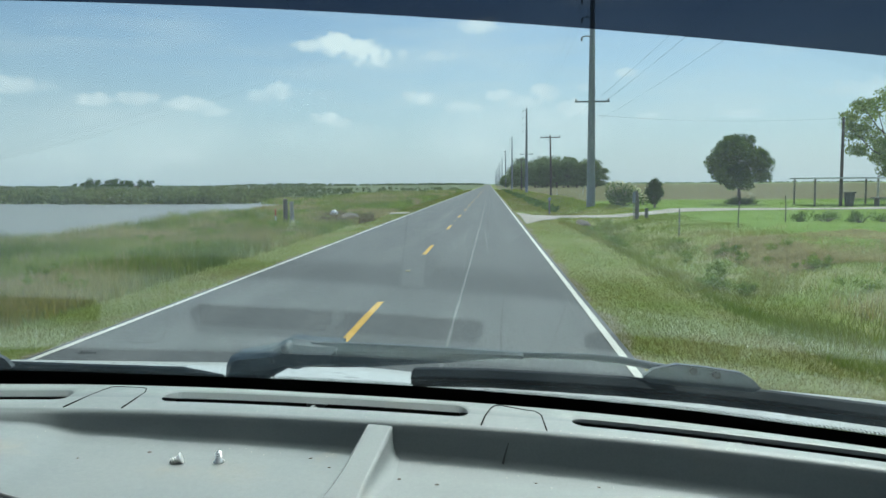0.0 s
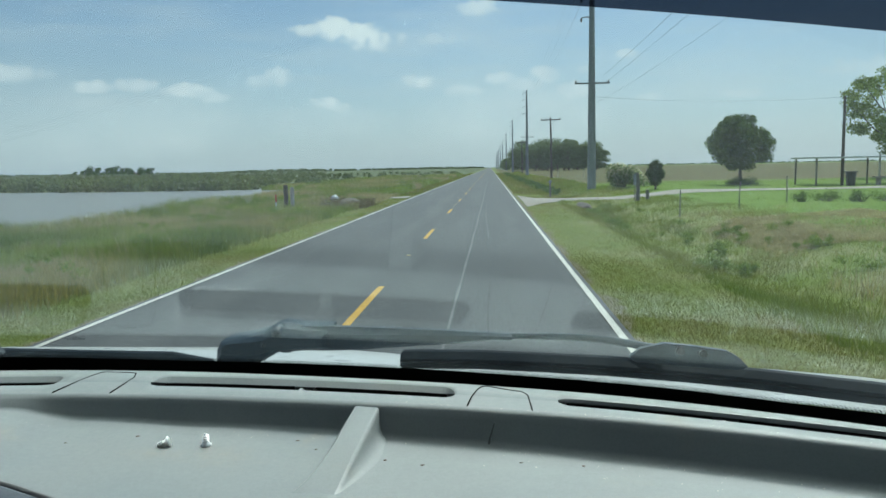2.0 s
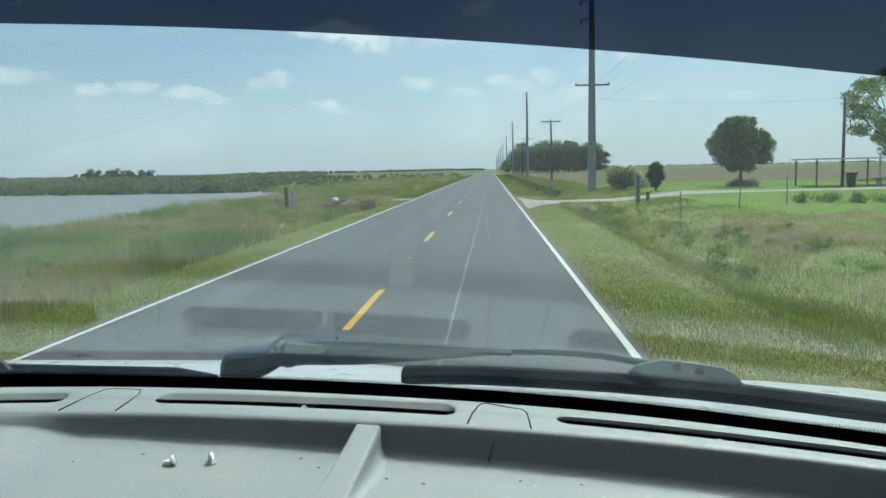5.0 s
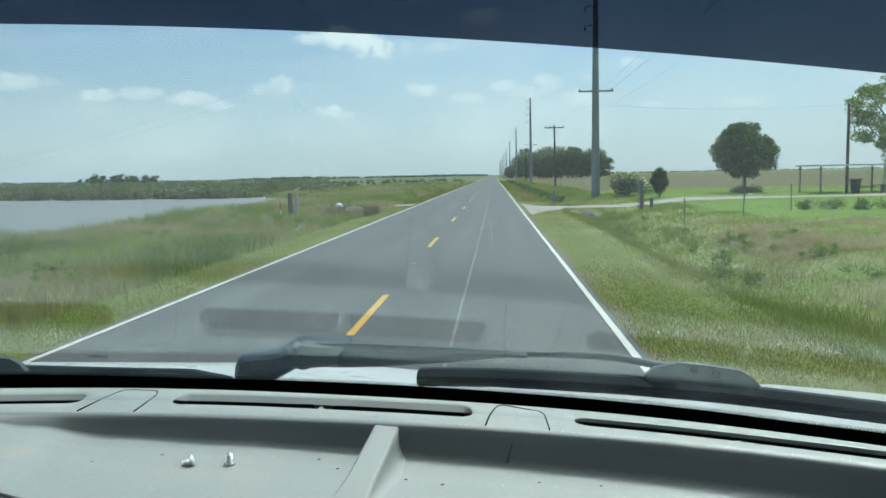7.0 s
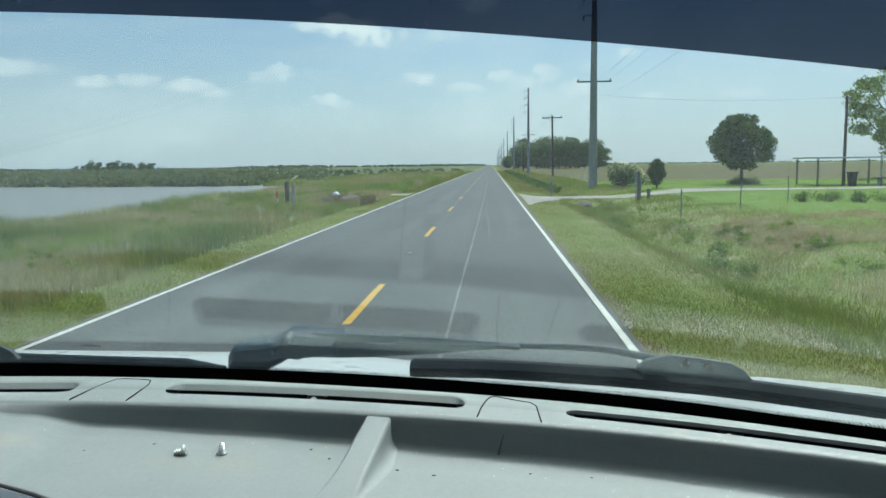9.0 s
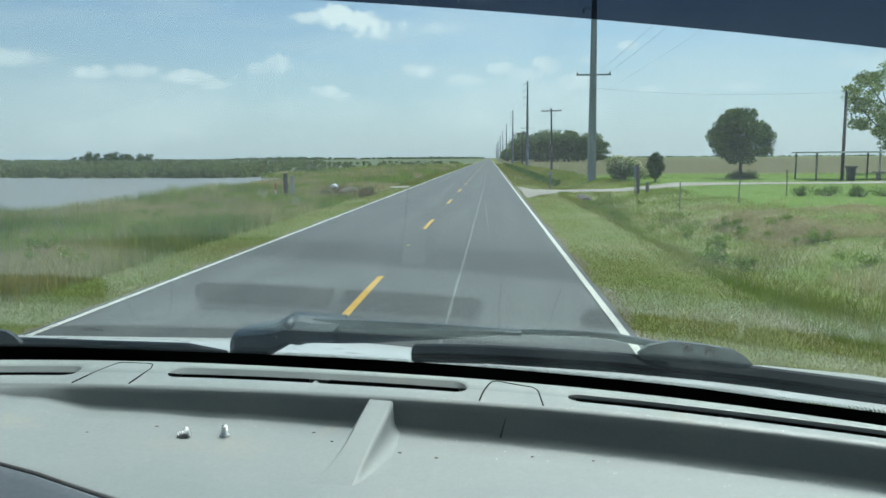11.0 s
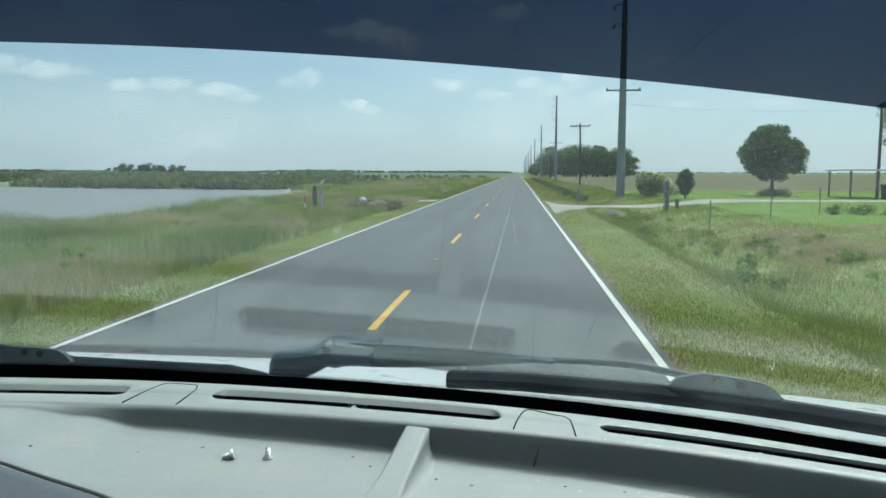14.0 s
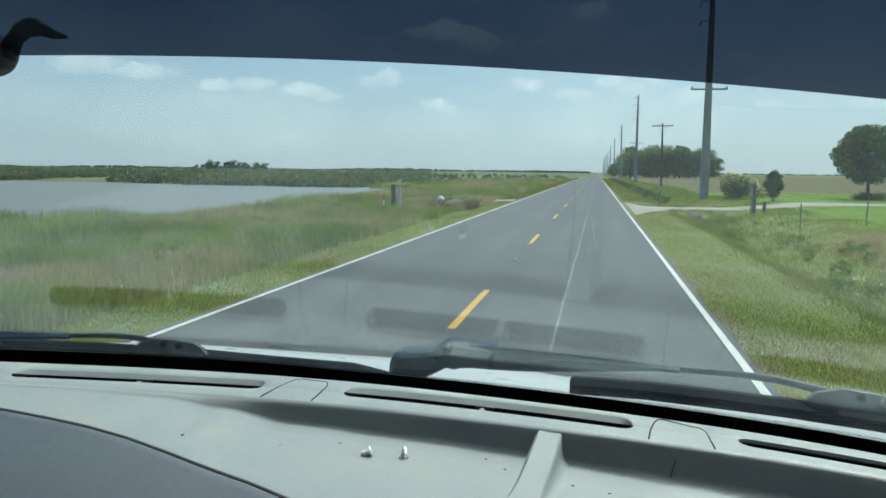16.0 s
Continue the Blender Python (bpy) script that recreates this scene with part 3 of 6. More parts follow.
def tray_z(x):
    """The tray is level on the passenger's side and rises to the driver's binnacle."""
    knots = ((-1.2, -0.2715), (-0.78, -0.2725), (-0.62, -0.2765), (-0.54, -0.285), (-0.45, -0.297), (-0.30, -0.3015), (-0.15, -0.3045), (-0.05, -0.3075), (0.6, -0.309))
    return along(knots, x)


PAIRS = ((-0.884, -0.512), (-0.395, -0.024), (0.088, 0.425))
SLOTS = ((-0.879, -0.701), (-0.688, -0.516), (-0.391, -0.212), (-0.200, -0.028), (0.092, 0.245), (0.257, 0.421))


def opening(x, spans, end):
    """0 outside the spans, 1 inside, rounded at their ends."""
    for a, b in spans:
        if a < x < b:
            e = min(x - a, b - x) / end
            return 1.0 if e >= 1 else sqrt(1 - (1 - e) ** 2)
    return 0.0


M_BARK_GRIT = plain("dirt_crumb", (0.07, 0.06, 0.05), 0.9)
M_LINT = plain("pale_lint", (0.36, 0.35, 0.32), 0.9)


def build_dashboard():
    dash = thing("dashboard", "dusty light grey moulded plastic dashboard with open trays", "dashboard", at=(0, 0, 0))
    xs = set(round(X_LEFT + 0.012 * i, 4) for i in range(int((X_RIGHT - X_LEFT) / 0.012) + 1))
    for a, b in PAIRS + SLOTS:
        for e in (0.0, 0.0008, 0.002, 0.004, 0.007, 0.011):
            xs |= {round(a + e, 4), round(b - e, 4)}
    xs = sorted(xs)
    rows = [[] for _ in range(8)]
    recess = [[], []]
    for x in xs:
        far, lip, slot = curve_y(FAR_EDGE, x), curve_y(LIP, x), min(curve_y(SLOT, x), curve_y(FAR_EDGE, x) - 0.03)
        w = opening(x, PAIRS, 0.016)
        mid = slot + 0.012
        top = PANEL_Z + 0.0015 * noise.noise((x * 3, 0.0, 0.0))
        q = 1.0 - 0.42 * smooth01((x + 0.02) / 0.1)      # the passenger's outlet is slimmer
        a, b = mid + (0.031 * q - 0.005) * w, mid - (0.007 + 0.005 * q) * w
        line = ((far + 0.001, PANEL_Z - 0.09), (far, top - 0.005), (far - 0.004, top), (a + 0.0015, top + 0.0003), (a, top - 0.0001 * w), (b, top - 0.001 * w), (b - 0.003, top), (lip + 0.007, top - 0.001))
        for r, (y, z) in zip(rows, line):
            r.append((x, y, Z0 + z))
        h = opening(x, SLOTS, 0.008)
        recess[0].append((x, a, Z0 + top - 0.0001 * w))
        recess[1].append((x, a - 0.0072 * q ** 3 * w, Z0 + top - (0.0060 - 0.0050 * (1 - q)) * w))
    bm = bmesh.new()
    wide = [opening(x, PAIRS, 0.016) for x in xs]
    grid_faces(bm, rows, lambda i, j: i == 4 and (wide[j] > 0 or wide[j + 1] > 0))
    # lip, wall and tray
    low = [[] for _ in range(12)]
    for x in xs:
        lip, zt = curve_y(LIP, x), tray_z(x)
        top = PANEL_Z + 0.0015 * noise.noise((x * 3, 0.0, 0.0))
        drop = (top - zt)
        pts = [(lip + 0.007, top - 0.001), (lip + 0.0015, top - 0.0016), (lip - 0.001, top - 0.0045 * min(1, drop / 0.01)), (lip - 0.003, top - 0.32 * drop), (lip - 0.007, top - 0.82 * drop),
               (lip - 0.010, zt + 0.05 * drop), (lip - 0.016, zt)]
        near = max(0.46, min(lip - 0.05, edge_y(x) - 0.001))
        for f in (0.12, 0.3, 0.5, 0.75, 1.0):
            y = lip - 0.02 + (near - lip + 0.02) * f
            pts.append((y, zt - 0.0006 - 0.02 * max(0.0, 0.62 - y) + 0.0012 * noise.noise((x * 4, y * 4, 1.0))))
        for r, (y, z) in zip(low, pts):
            r.append((x, y, Z0 + z))
    grid_faces(bm, low)
    bmesh.ops.remove_doubles(bm, verts=bm.verts, dist=0.0003)
    part("dash_panel", bm, M_PLASTIC, dash, "grey plastic top panel with sunk tray", True)
    for a, b in PAIRS:
        bm = bmesh.new()
        grid_faces(bm, [[p for p in row if a - 0.0001 <= p[0] <= b + 0.0001] for row in recess])
        part("slot_recess", bm, M_PLASTIC, dash, "sunk wall of the defroster outlet")
    # black sheets in the slots: the openings' deep shade put into colour
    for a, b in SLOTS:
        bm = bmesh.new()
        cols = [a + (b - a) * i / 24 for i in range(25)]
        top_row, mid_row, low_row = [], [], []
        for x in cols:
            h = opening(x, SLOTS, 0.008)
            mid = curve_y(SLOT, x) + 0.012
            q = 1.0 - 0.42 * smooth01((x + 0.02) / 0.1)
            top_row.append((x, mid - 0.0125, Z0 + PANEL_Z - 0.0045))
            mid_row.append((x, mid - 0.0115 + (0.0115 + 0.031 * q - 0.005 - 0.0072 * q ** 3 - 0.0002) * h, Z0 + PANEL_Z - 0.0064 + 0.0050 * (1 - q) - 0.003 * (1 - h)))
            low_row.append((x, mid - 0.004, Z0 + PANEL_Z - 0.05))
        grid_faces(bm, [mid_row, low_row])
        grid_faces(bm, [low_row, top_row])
        part("vent_slot", bm, M_BLACK, dash, "defroster slot with its shade painted as a black sheet")
    # bridges between the twin slots
    for (a, b) in ((SLOTS[0][1], SLOTS[1][0]), (SLOTS[2][1], SLOTS[3][0]), (SLOTS[4][1], SLOTS[5][0])):
        x = (a + b) / 2
        y = curve_y(SLOT, x)
        part("slot_bridge", box((x - 0.006, y - 0.002, Z0 + PANEL_Z - 0.03), (x + 0.002, y + 0.022, Z0 + PANEL_Z - 0.0050), 0.002), M_PLASTIC, dash)
    # two removable covers, outlined by a groove
    for x0, x1 in ((-0.494, -0.424), (-0.009, 0.059)):
        pts = []
        n0, n1 = curve_y(LIP, x0) + 0.006, curve_y(LIP, x1) + 0.006
        f0, f1 = curve_y(FAR_EDGE, x0) - 0.014, curve_y(FAR_EDGE, x1) - 0.014
        ctrl = [(x0, n0), (x0 + 0.004, n0 + 0.45 * (f0 - n0)), (x0 + 0.010, n0 + 0.82 * (f0 - n0)), (x0 + 0.014, f0 - 0.002), (x0 + 0.021, f0 + 0.001), (x1 - 0.018, f1 + 0.001), (x1 - 0.008, f1 - 0.003), (x1 - 0.002, n1 + 0.75 * (f1 - n1)), (x1, n1)]
        bm = bmesh.new()
        add_tube(bm, [(x, y, Z0 + PANEL_Z + 0.0004) for x, y in ctrl], [0.0008] * len(ctrl), 6)
        part("cover_groove", bm, M_BLACK, dash, "dark groove round a square cover", True)
    # the gusset that divides the tray
    bm = bmesh.new()
    secs = []
    # y, height of the top, its two edges and the foot of the passenger's flank
    for y, zt, xl, xr, foot in ((0.845, -0.2715, -0.1315, -0.1040, -0.0945), (0.815, -0.2755, -0.1330, -0.1060, -0.0925), (0.785, -0.2812, -0.1370, -0.1095, -0.0885), (0.755, -0.2868, -0.1405, -0.1130, -0.0855), (0.727, -0.2922, -0.1445, -0.1165, -0.0835), (0.700, -0.2974, -0.1500, -0.1195, -0.0830), (0.680, -0.3014, -0.1565, -0.1210, -0.0860), (0.665, -0.3044, -0.1635, -0.1225, -0.0910), (0.650, -0.3080, -0.1710, -0.1250, -0.0990), (0.632, -0.3140, -0.1770, -0.1290, -0.1080)):
        zb = min(tray_z(foot) - 0.0012, zt - 0.0012)
        flank = [(xr + 0.0012 + (foot - xr) * u, y, Z0 + zt - 0.0012 + (zb - zt + 0.0012) * v) for u, v in ((0.03, 0.20), (0.10, 0.50), (0.20, 0.72), (0.38, 0.88), (0.65, 0.97), (1.0, 1.0))]
        secs.append([(xl - 0.010, y, Z0 + zb - 0.006), (xl - 0.003, y, Z0 + zt - 0.006), (xl - 0.0005, y, Z0 + zt - 0.0016), (xl + 0.0016, y, Z0 + zt), (xr - 0.0016, y, Z0 + zt), (xr + 0.0012, y, Z0 + zt - 0.0012)] + flank + [(foot + 0.008, y, Z0 + zb - 0.006)])
    grid_faces(bm, [r[:4] for r in secs])
    grid_faces(bm, [r[3:5] for r in secs])
    grid_faces(bm, [r[4:] for r in secs])
    part("tray_divider", bm, M_PLASTIC, dash, "sloping grey rib dividing the tray", True)
    # instrument binnacle with its dark edge
    bm = bmesh.new()
    rows = []
    for i in range(25):
        x = -1.39 + 1.39 * i / 24
        y = edge_y(x)
        z = binnacle_z(x)
        rows.append([(x, y + 0.003, Z0 + z - 0.014), (x, y, Z0 + z + 0.001), (x - 0.002, y - 0.007, Z0 + z + 0.004), (x - 0.004, y - 0.016, Z0 + z + 0.002), (x - 0.01, y - 0.05, Z0 + z - 0.004), (x - 0.03, y - 0.16, Z0 + z - 0.03), (x - 0.05, y - 0.30, Z0 + z - 0.10)])
    grid_faces(bm, rows, flip=True)
    part("binnacle", bm, M_HOOD_DASH, dash, "dark blue-grey instrument binnacle", True)
    bm = bmesh.new()
    add_tube(bm, [(r[1][0], r[1][1] + 0.001, r[1][2]) for r in rows], [0.0032] * len(rows), 6)
    part("edge_strip", bm, M_RUBBER, dash, "dark rubber edge strip", True)
    # front of the dashboard down to the floor
    bm = bmesh.new()
    grid_faces(bm, [[(x, 0.462, Z0 - 0.31), (x, 0.44, Z0 - 0.36), (x, 0.50, Z0 - 0.62), (x, 0.62, Z0 - 1.2)] for x in (X_LEFT, -0.6, -0.2, 0.2, X_RIGHT)])
    part("dash_front", bm, M_PLASTIC, dash, "", True)
    # a thin scratch on the tray's wall, and grit
    bm = bmesh.new()
    add_tube(bm, [(0.0195, curve_y(LIP, 0.02) - 0.0035, Z0 - 0.2835), (0.0165, curve_y(LIP, 0.02) - 0.0055, Z0 - 0.293), (0.0135, curve_y(LIP, 0.02) - 0.0095, Z0 - 0.304)], [0.0005, 0.0009, 0.0014], 6)
    part("seam_mark", bm, M_RUBBER, dash)
    # grit and a few flakes lying in the tray
    rng = random.Random(4)
    for x, y, r in ((-0.365, 0.792, 0.0022), (-0.09, 0.745, 0.0018), (-0.052, 0.735, 0.0020), (0.045, 0.742, 0.0016), (0.105, 0.735, 0.0014), (-0.19, 0.792, 0.0016), (-0.165, 0.768, 0.0013), (-0.43, 0.765, 0.0015), (-0.54, 0.74, 0.002)):
        bm = bmesh.new()
        bmesh.ops.create_icosphere(bm, subdivisions=1, radius=r, matrix=Matrix.Translation((x, y, Z0 + tray_z(x) - 0.0003)) @ Matrix.Diagonal((1.3, 0.9, 0.55, 1)))
        for v in bm.verts:
            v.co += Vector((rng.uniform(-1, 1), rng.uniform(-1, 1), 0)) * r * 0.35
        part("grit", bm, M_BARK_GRIT, dash, "brown crumb of dirt")
    # pale worn flecks and lint along the lip and the tray's far edge
    v, f = [], []
    for i in range(150):
        x = rng.uniform(-0.05, 0.52) if i % 3 else rng.uniform(-0.6, 0.5)
        lip = curve_y(LIP, x)
        if i % 2:
            y, z = lip + rng.uniform(0.001, 0.006), PANEL_Z + 0.0006
        else:
            y, z = lip - 0.020 - rng.random() ** 2 * 0.05, tray_z(x) + 0.0008
        a, r = rng.uniform(0, pi), rng.uniform(0.0003, 0.0009)
        base = len(v)
        v += [(x + r * cx * cos(a) - 0.4 * r * cy * sin(a), y + r * cx * sin(a) + 0.4 * r * cy * cos(a), Z0 + z) for cx, cy in ((-1, -1), (1, -1), (1, 1), (-1, 1))]
        f.append(tuple(range(base, base + 4)))
    me = bpy.data.meshes.new("lint")
    me.from_pydata(v, [], f)
    me.materials.append(M_LINT)
    lint = new("lint", me)
    lint.parent = dash
    tagged(lint, "pale specks of lint and wear", kind="stuff")
    dash.matrix_basis = VAN
    return dash


dashboard = build_dashboard()
GLASS_RAKE = radians(40)


def on_glass(x, s, out=0.0):
    """A point of the windshield: x across, s up along its slope."""
    y = curve_y(FAR_EDGE, x) + 0.043
    return Vector((x, y - s * cos(GLASS_RAKE) + out * sin(GLASS_RAKE), Z0 - 0.275 + s * sin(GLASS_RAKE) + out * cos(GLASS_RAKE)))


MARK = (-0.511, 0.083)


def film_edge(x):
    x = min(0.45, max(-0.75, x))
    return ((-0.0315 * x + -0.1672) * x + -0.1741) * x + 0.5629


def build_windshield():
    shield = thing("windshield", "raked clear windshield with a dark blue sun film along its top", "windshield", kind="structure")
    xs = [X_LEFT - 0.02 + (X_RIGHT - X_LEFT + 0.04) * i / 48 for i in range(49)]
    ss = [-0.03 + 0.83 * i / 20 for i in range(21)]
    bm = slab([[on_glass(x, s, 0.0045) for x in xs] for s in ss], [[on_glass(x, s) for x in xs] for s in ss])
    pane = part("pane", bm, M_GLASS, shield, "clear laminated glass", True)
    pane.visible_shadow = False
    rows_in, rows_out = [], []
    for i in range(9):
        row_a, row_b = [], []
        for x in xs:
            s = film_edge(x) + (0.80 - film_edge(x)) * i / 8
            row_a.append(on_glass(x, s, -0.002))
            row_b.append(on_glass(x, s, -0.004))
        rows_in.append(row_a)
        rows_out.append(row_b)
    bm = bmesh.new()
    grid_faces(bm, rows_in)
    part("sun_film", bm, M_FILM, shield, "dark blue tinted film", True)
    # a dried insect mark
    rng = random.Random(31)
    bm = bmesh.new()
    for i in range(4):
        cx, cs = -0.329 + 0.0028 * i * 0.5 + rng.uniform(-0.002, 0.002), 0.462 - 0.0024 * i * 0.6 + rng.uniform(-0.0015, 0.0015)
        r = rng.uniform(0.0006, 0.0014)
        bm.faces.new([bm.verts.new(on_glass(cx + r * 1.3 * cos(a * pi / 4), cs + r * sin(a * pi / 4), -0.0009)) for a in range(8)])
    part("insect_mark", bm, M_SMEAR, shield, "faint grey dried insect mark")
    # black printed border at the foot of the pane
    bm = bmesh.new()
    grid_faces(bm, [[on_glass(x, -0.05 + (0.073 + 0.009 * smooth01((-0.35 - x) / 0.3) - 0.006 * smooth01((x - 0.2) / 0.15)) * s, -0.003) for x in xs] for s in (0.0, 0.5, 1.0)])
    part("border", bm, M_FRIT, shield, "black printed border", True)
    # a small printed maker's mark, too small to read
    bm = bmesh.new()
    rng = random.Random(12)
    for row, (left, n) in enumerate(((-0.004, 3), (-0.013, 8), (-0.011, 7))):
        for i in range(n):
            x0, s0 = MARK[0] + left + 0.0036 * i, MARK[1] - 0.0032 * row
            w = rng.uniform(0.0018, 0.003)
            bm.faces.new([bm.verts.new(on_glass(x, s, -0.0009)) for x, s in ((x0, s0), (x0 + w, s0), (x0 + w, s0 + 0.0014), (x0, s0 + 0.0014))])
    part("printed_mark", bm, M_FRIT, shield, "tiny dark printed mark on the glass")
    # a fringe of printed dots over the border
    rng = random.Random(8)
    v, f = [], []
    for i in range(400):
        for r, up in enumerate((0.0016, 0.0044, 0.0070)):
            x = -0.76 + (i + 0.5 * (r % 2)) * 0.0034
            foot = 0.023 + 0.009 * smooth01((-0.35 - x) / 0.3) - 0.006 * smooth01((x - 0.2) / 0.15)
            rad = (0.0013, 0.0011, 0.0008)[r] * rng.uniform(0.9, 1.1)
            base = len(v)
            v += [tuple(on_glass(x + rad * cos(a * pi / 4), foot + up + rad * sin(a * pi / 4), -0.0028)) for a in range(8)]
            f.append(tuple(range(base, base + 8)))
    me = bpy.data.meshes.new("border_dots")
    me.from_pydata(v, [], f)
    me.materials.append(M_FRIT)
    dots = new("border_dots", me)
    dots.parent = shield
    tagged(dots, "fringe of tiny black printed dots", kind="stuff")
    shield.matrix_basis = VAN
    return shield


windshield = build_windshield()


def build_van():
    van = thing("van", "white van with a worn bonnet, standing in its lane", "van")
    glass_y = lambda x: curve_y(FAR_EDGE, x) + 0.043
    # black sheet over the gap between dashboard and glass, painted as its shade
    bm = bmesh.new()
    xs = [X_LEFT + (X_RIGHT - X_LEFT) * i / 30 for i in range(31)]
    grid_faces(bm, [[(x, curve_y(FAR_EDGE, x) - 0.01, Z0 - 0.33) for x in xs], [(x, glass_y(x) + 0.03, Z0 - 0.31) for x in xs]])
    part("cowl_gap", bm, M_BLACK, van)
    # cowl and bonnet
    crest_knots = ((-1.6, -0.37), (-1.3, -0.335), (-0.85, -0.317), (-0.45, -0.320), (-0.25, -0.324), (0.0, -0.345), (0.3, -0.36), (0.47, -0.361), (0.66, -0.378), (0.9, -0.42))
    def crest(x):
        for (a, za), (b, zb) in zip(crest_knots, crest_knots[1:]):
            if x <= b:
                return za + (zb - za) * (x - a) / (b - a)
        return -0.43
    xs = [-1.49 + 2.18 * i / 40 for i in range(41)]
    rows = []
    for k in range(12):
        row = []
        for x in xs:
            g = glass_y(max(X_LEFT, min(X_RIGHT, x)))
            c = crest(x * 1.0)
            y0, z0 = g + 0.022, -0.292 + 0.0
            t = k / 6
            if k <= 6:
                y = y0 + (1.30 - y0) * t
                z = z0 + (c - z0) * (t ** 0.8)
            else:
                u = (k - 6) / 5
                y = 1.30 + 0.55 * u
                z = c - 0.16 * u - 0.28 * u * u * u
            row.append((x, y, Z0 + z))
        rows.append(row)
    bm = bmesh.new()
    grid_faces(bm, rows)
    part("bonnet", bm, M_PAINT, van, "white painted bonnet and cowl", True)
    bm = bmesh.new()
    grid_faces(bm, [[(x, 1.85, z) for x in (-1.49, -0.4, 0.69)] for z in (Z0 - 0.83, 0.35)])
    part("nose", bm, M_PAINT, van)
    for sx, x in ((-1, X_LEFT - 0.05), (1, X_RIGHT + 0.05)):
        lo, hi = min(x, x + sx * 0.06), max(x, x + sx * 0.06)
        part("side_panel", box((lo, -2.6, 0.45), (hi, 1.0, Z0 - 0.34), 0.01), M_PAINT, van)
        part("front_wing", box((lo, 1.0, 0.45), (hi, 1.845, Z0 - 0.62), 0.01), M_PAINT, van)
        part("side_upper", box((lo, -2.6, Z0 - 0.338), (hi, -0.55, Z0 + 0.26), 0.01), M_PAINT, van)
        bm = bmesh.new()
        top, foot = on_glass(x, 0.80), on_glass(x, -0.03)
        add_tube(bm, [(x, foot.y - 0.02, foot.z - 0.05), (x, top.y - 0.01, top.z + 0.02)], [0.035, 0.035], 8)
        part("windshield_post", bm, M_PAINT, van)
    part("rear_wall", box((X_LEFT - 0.1, -2.66, 0.35), (X_RIGHT + 0.1, -2.602, Z0 + 0.26), 0.01), M_PAINT, van)
    part("floor_pan", box((X_LEFT - 0.04, -2.6, 0.42), (X_RIGHT + 0.04, 0.9, 0.48)), M_LINER, van)
    part("roof_lining", box((X_LEFT - 0.11, -2.66, Z0 + 0.262), (X_RIGHT + 0.11, 0.37, Z0 + 0.285)), M_LINER, van, "grey cloth roof lining")
    part("roof", box((X_LEFT - 0.115, -2.665, Z0 + 0.287), (X_RIGHT + 0.115, 0.42, Z0 + 0.32), 0.012), M_PAINT, van)
    for x in (X_LEFT + 0.03, X_RIGHT - 0.03):
        for y in (1.25, -1.9):
            bm = bmesh.new()
            add_tube(bm, [(x - 0.11, y, 0.39), (x - 0.08, y, 0.39), (x + 0.08, y, 0.39), (x + 0.11, y, 0.39)], [0.33, 0.38, 0.38, 0.33], 28)
            part("tyre", bm, M_RUBBER, van, "", True)
    van.matrix_basis = VAN
    return van


van = build_van()


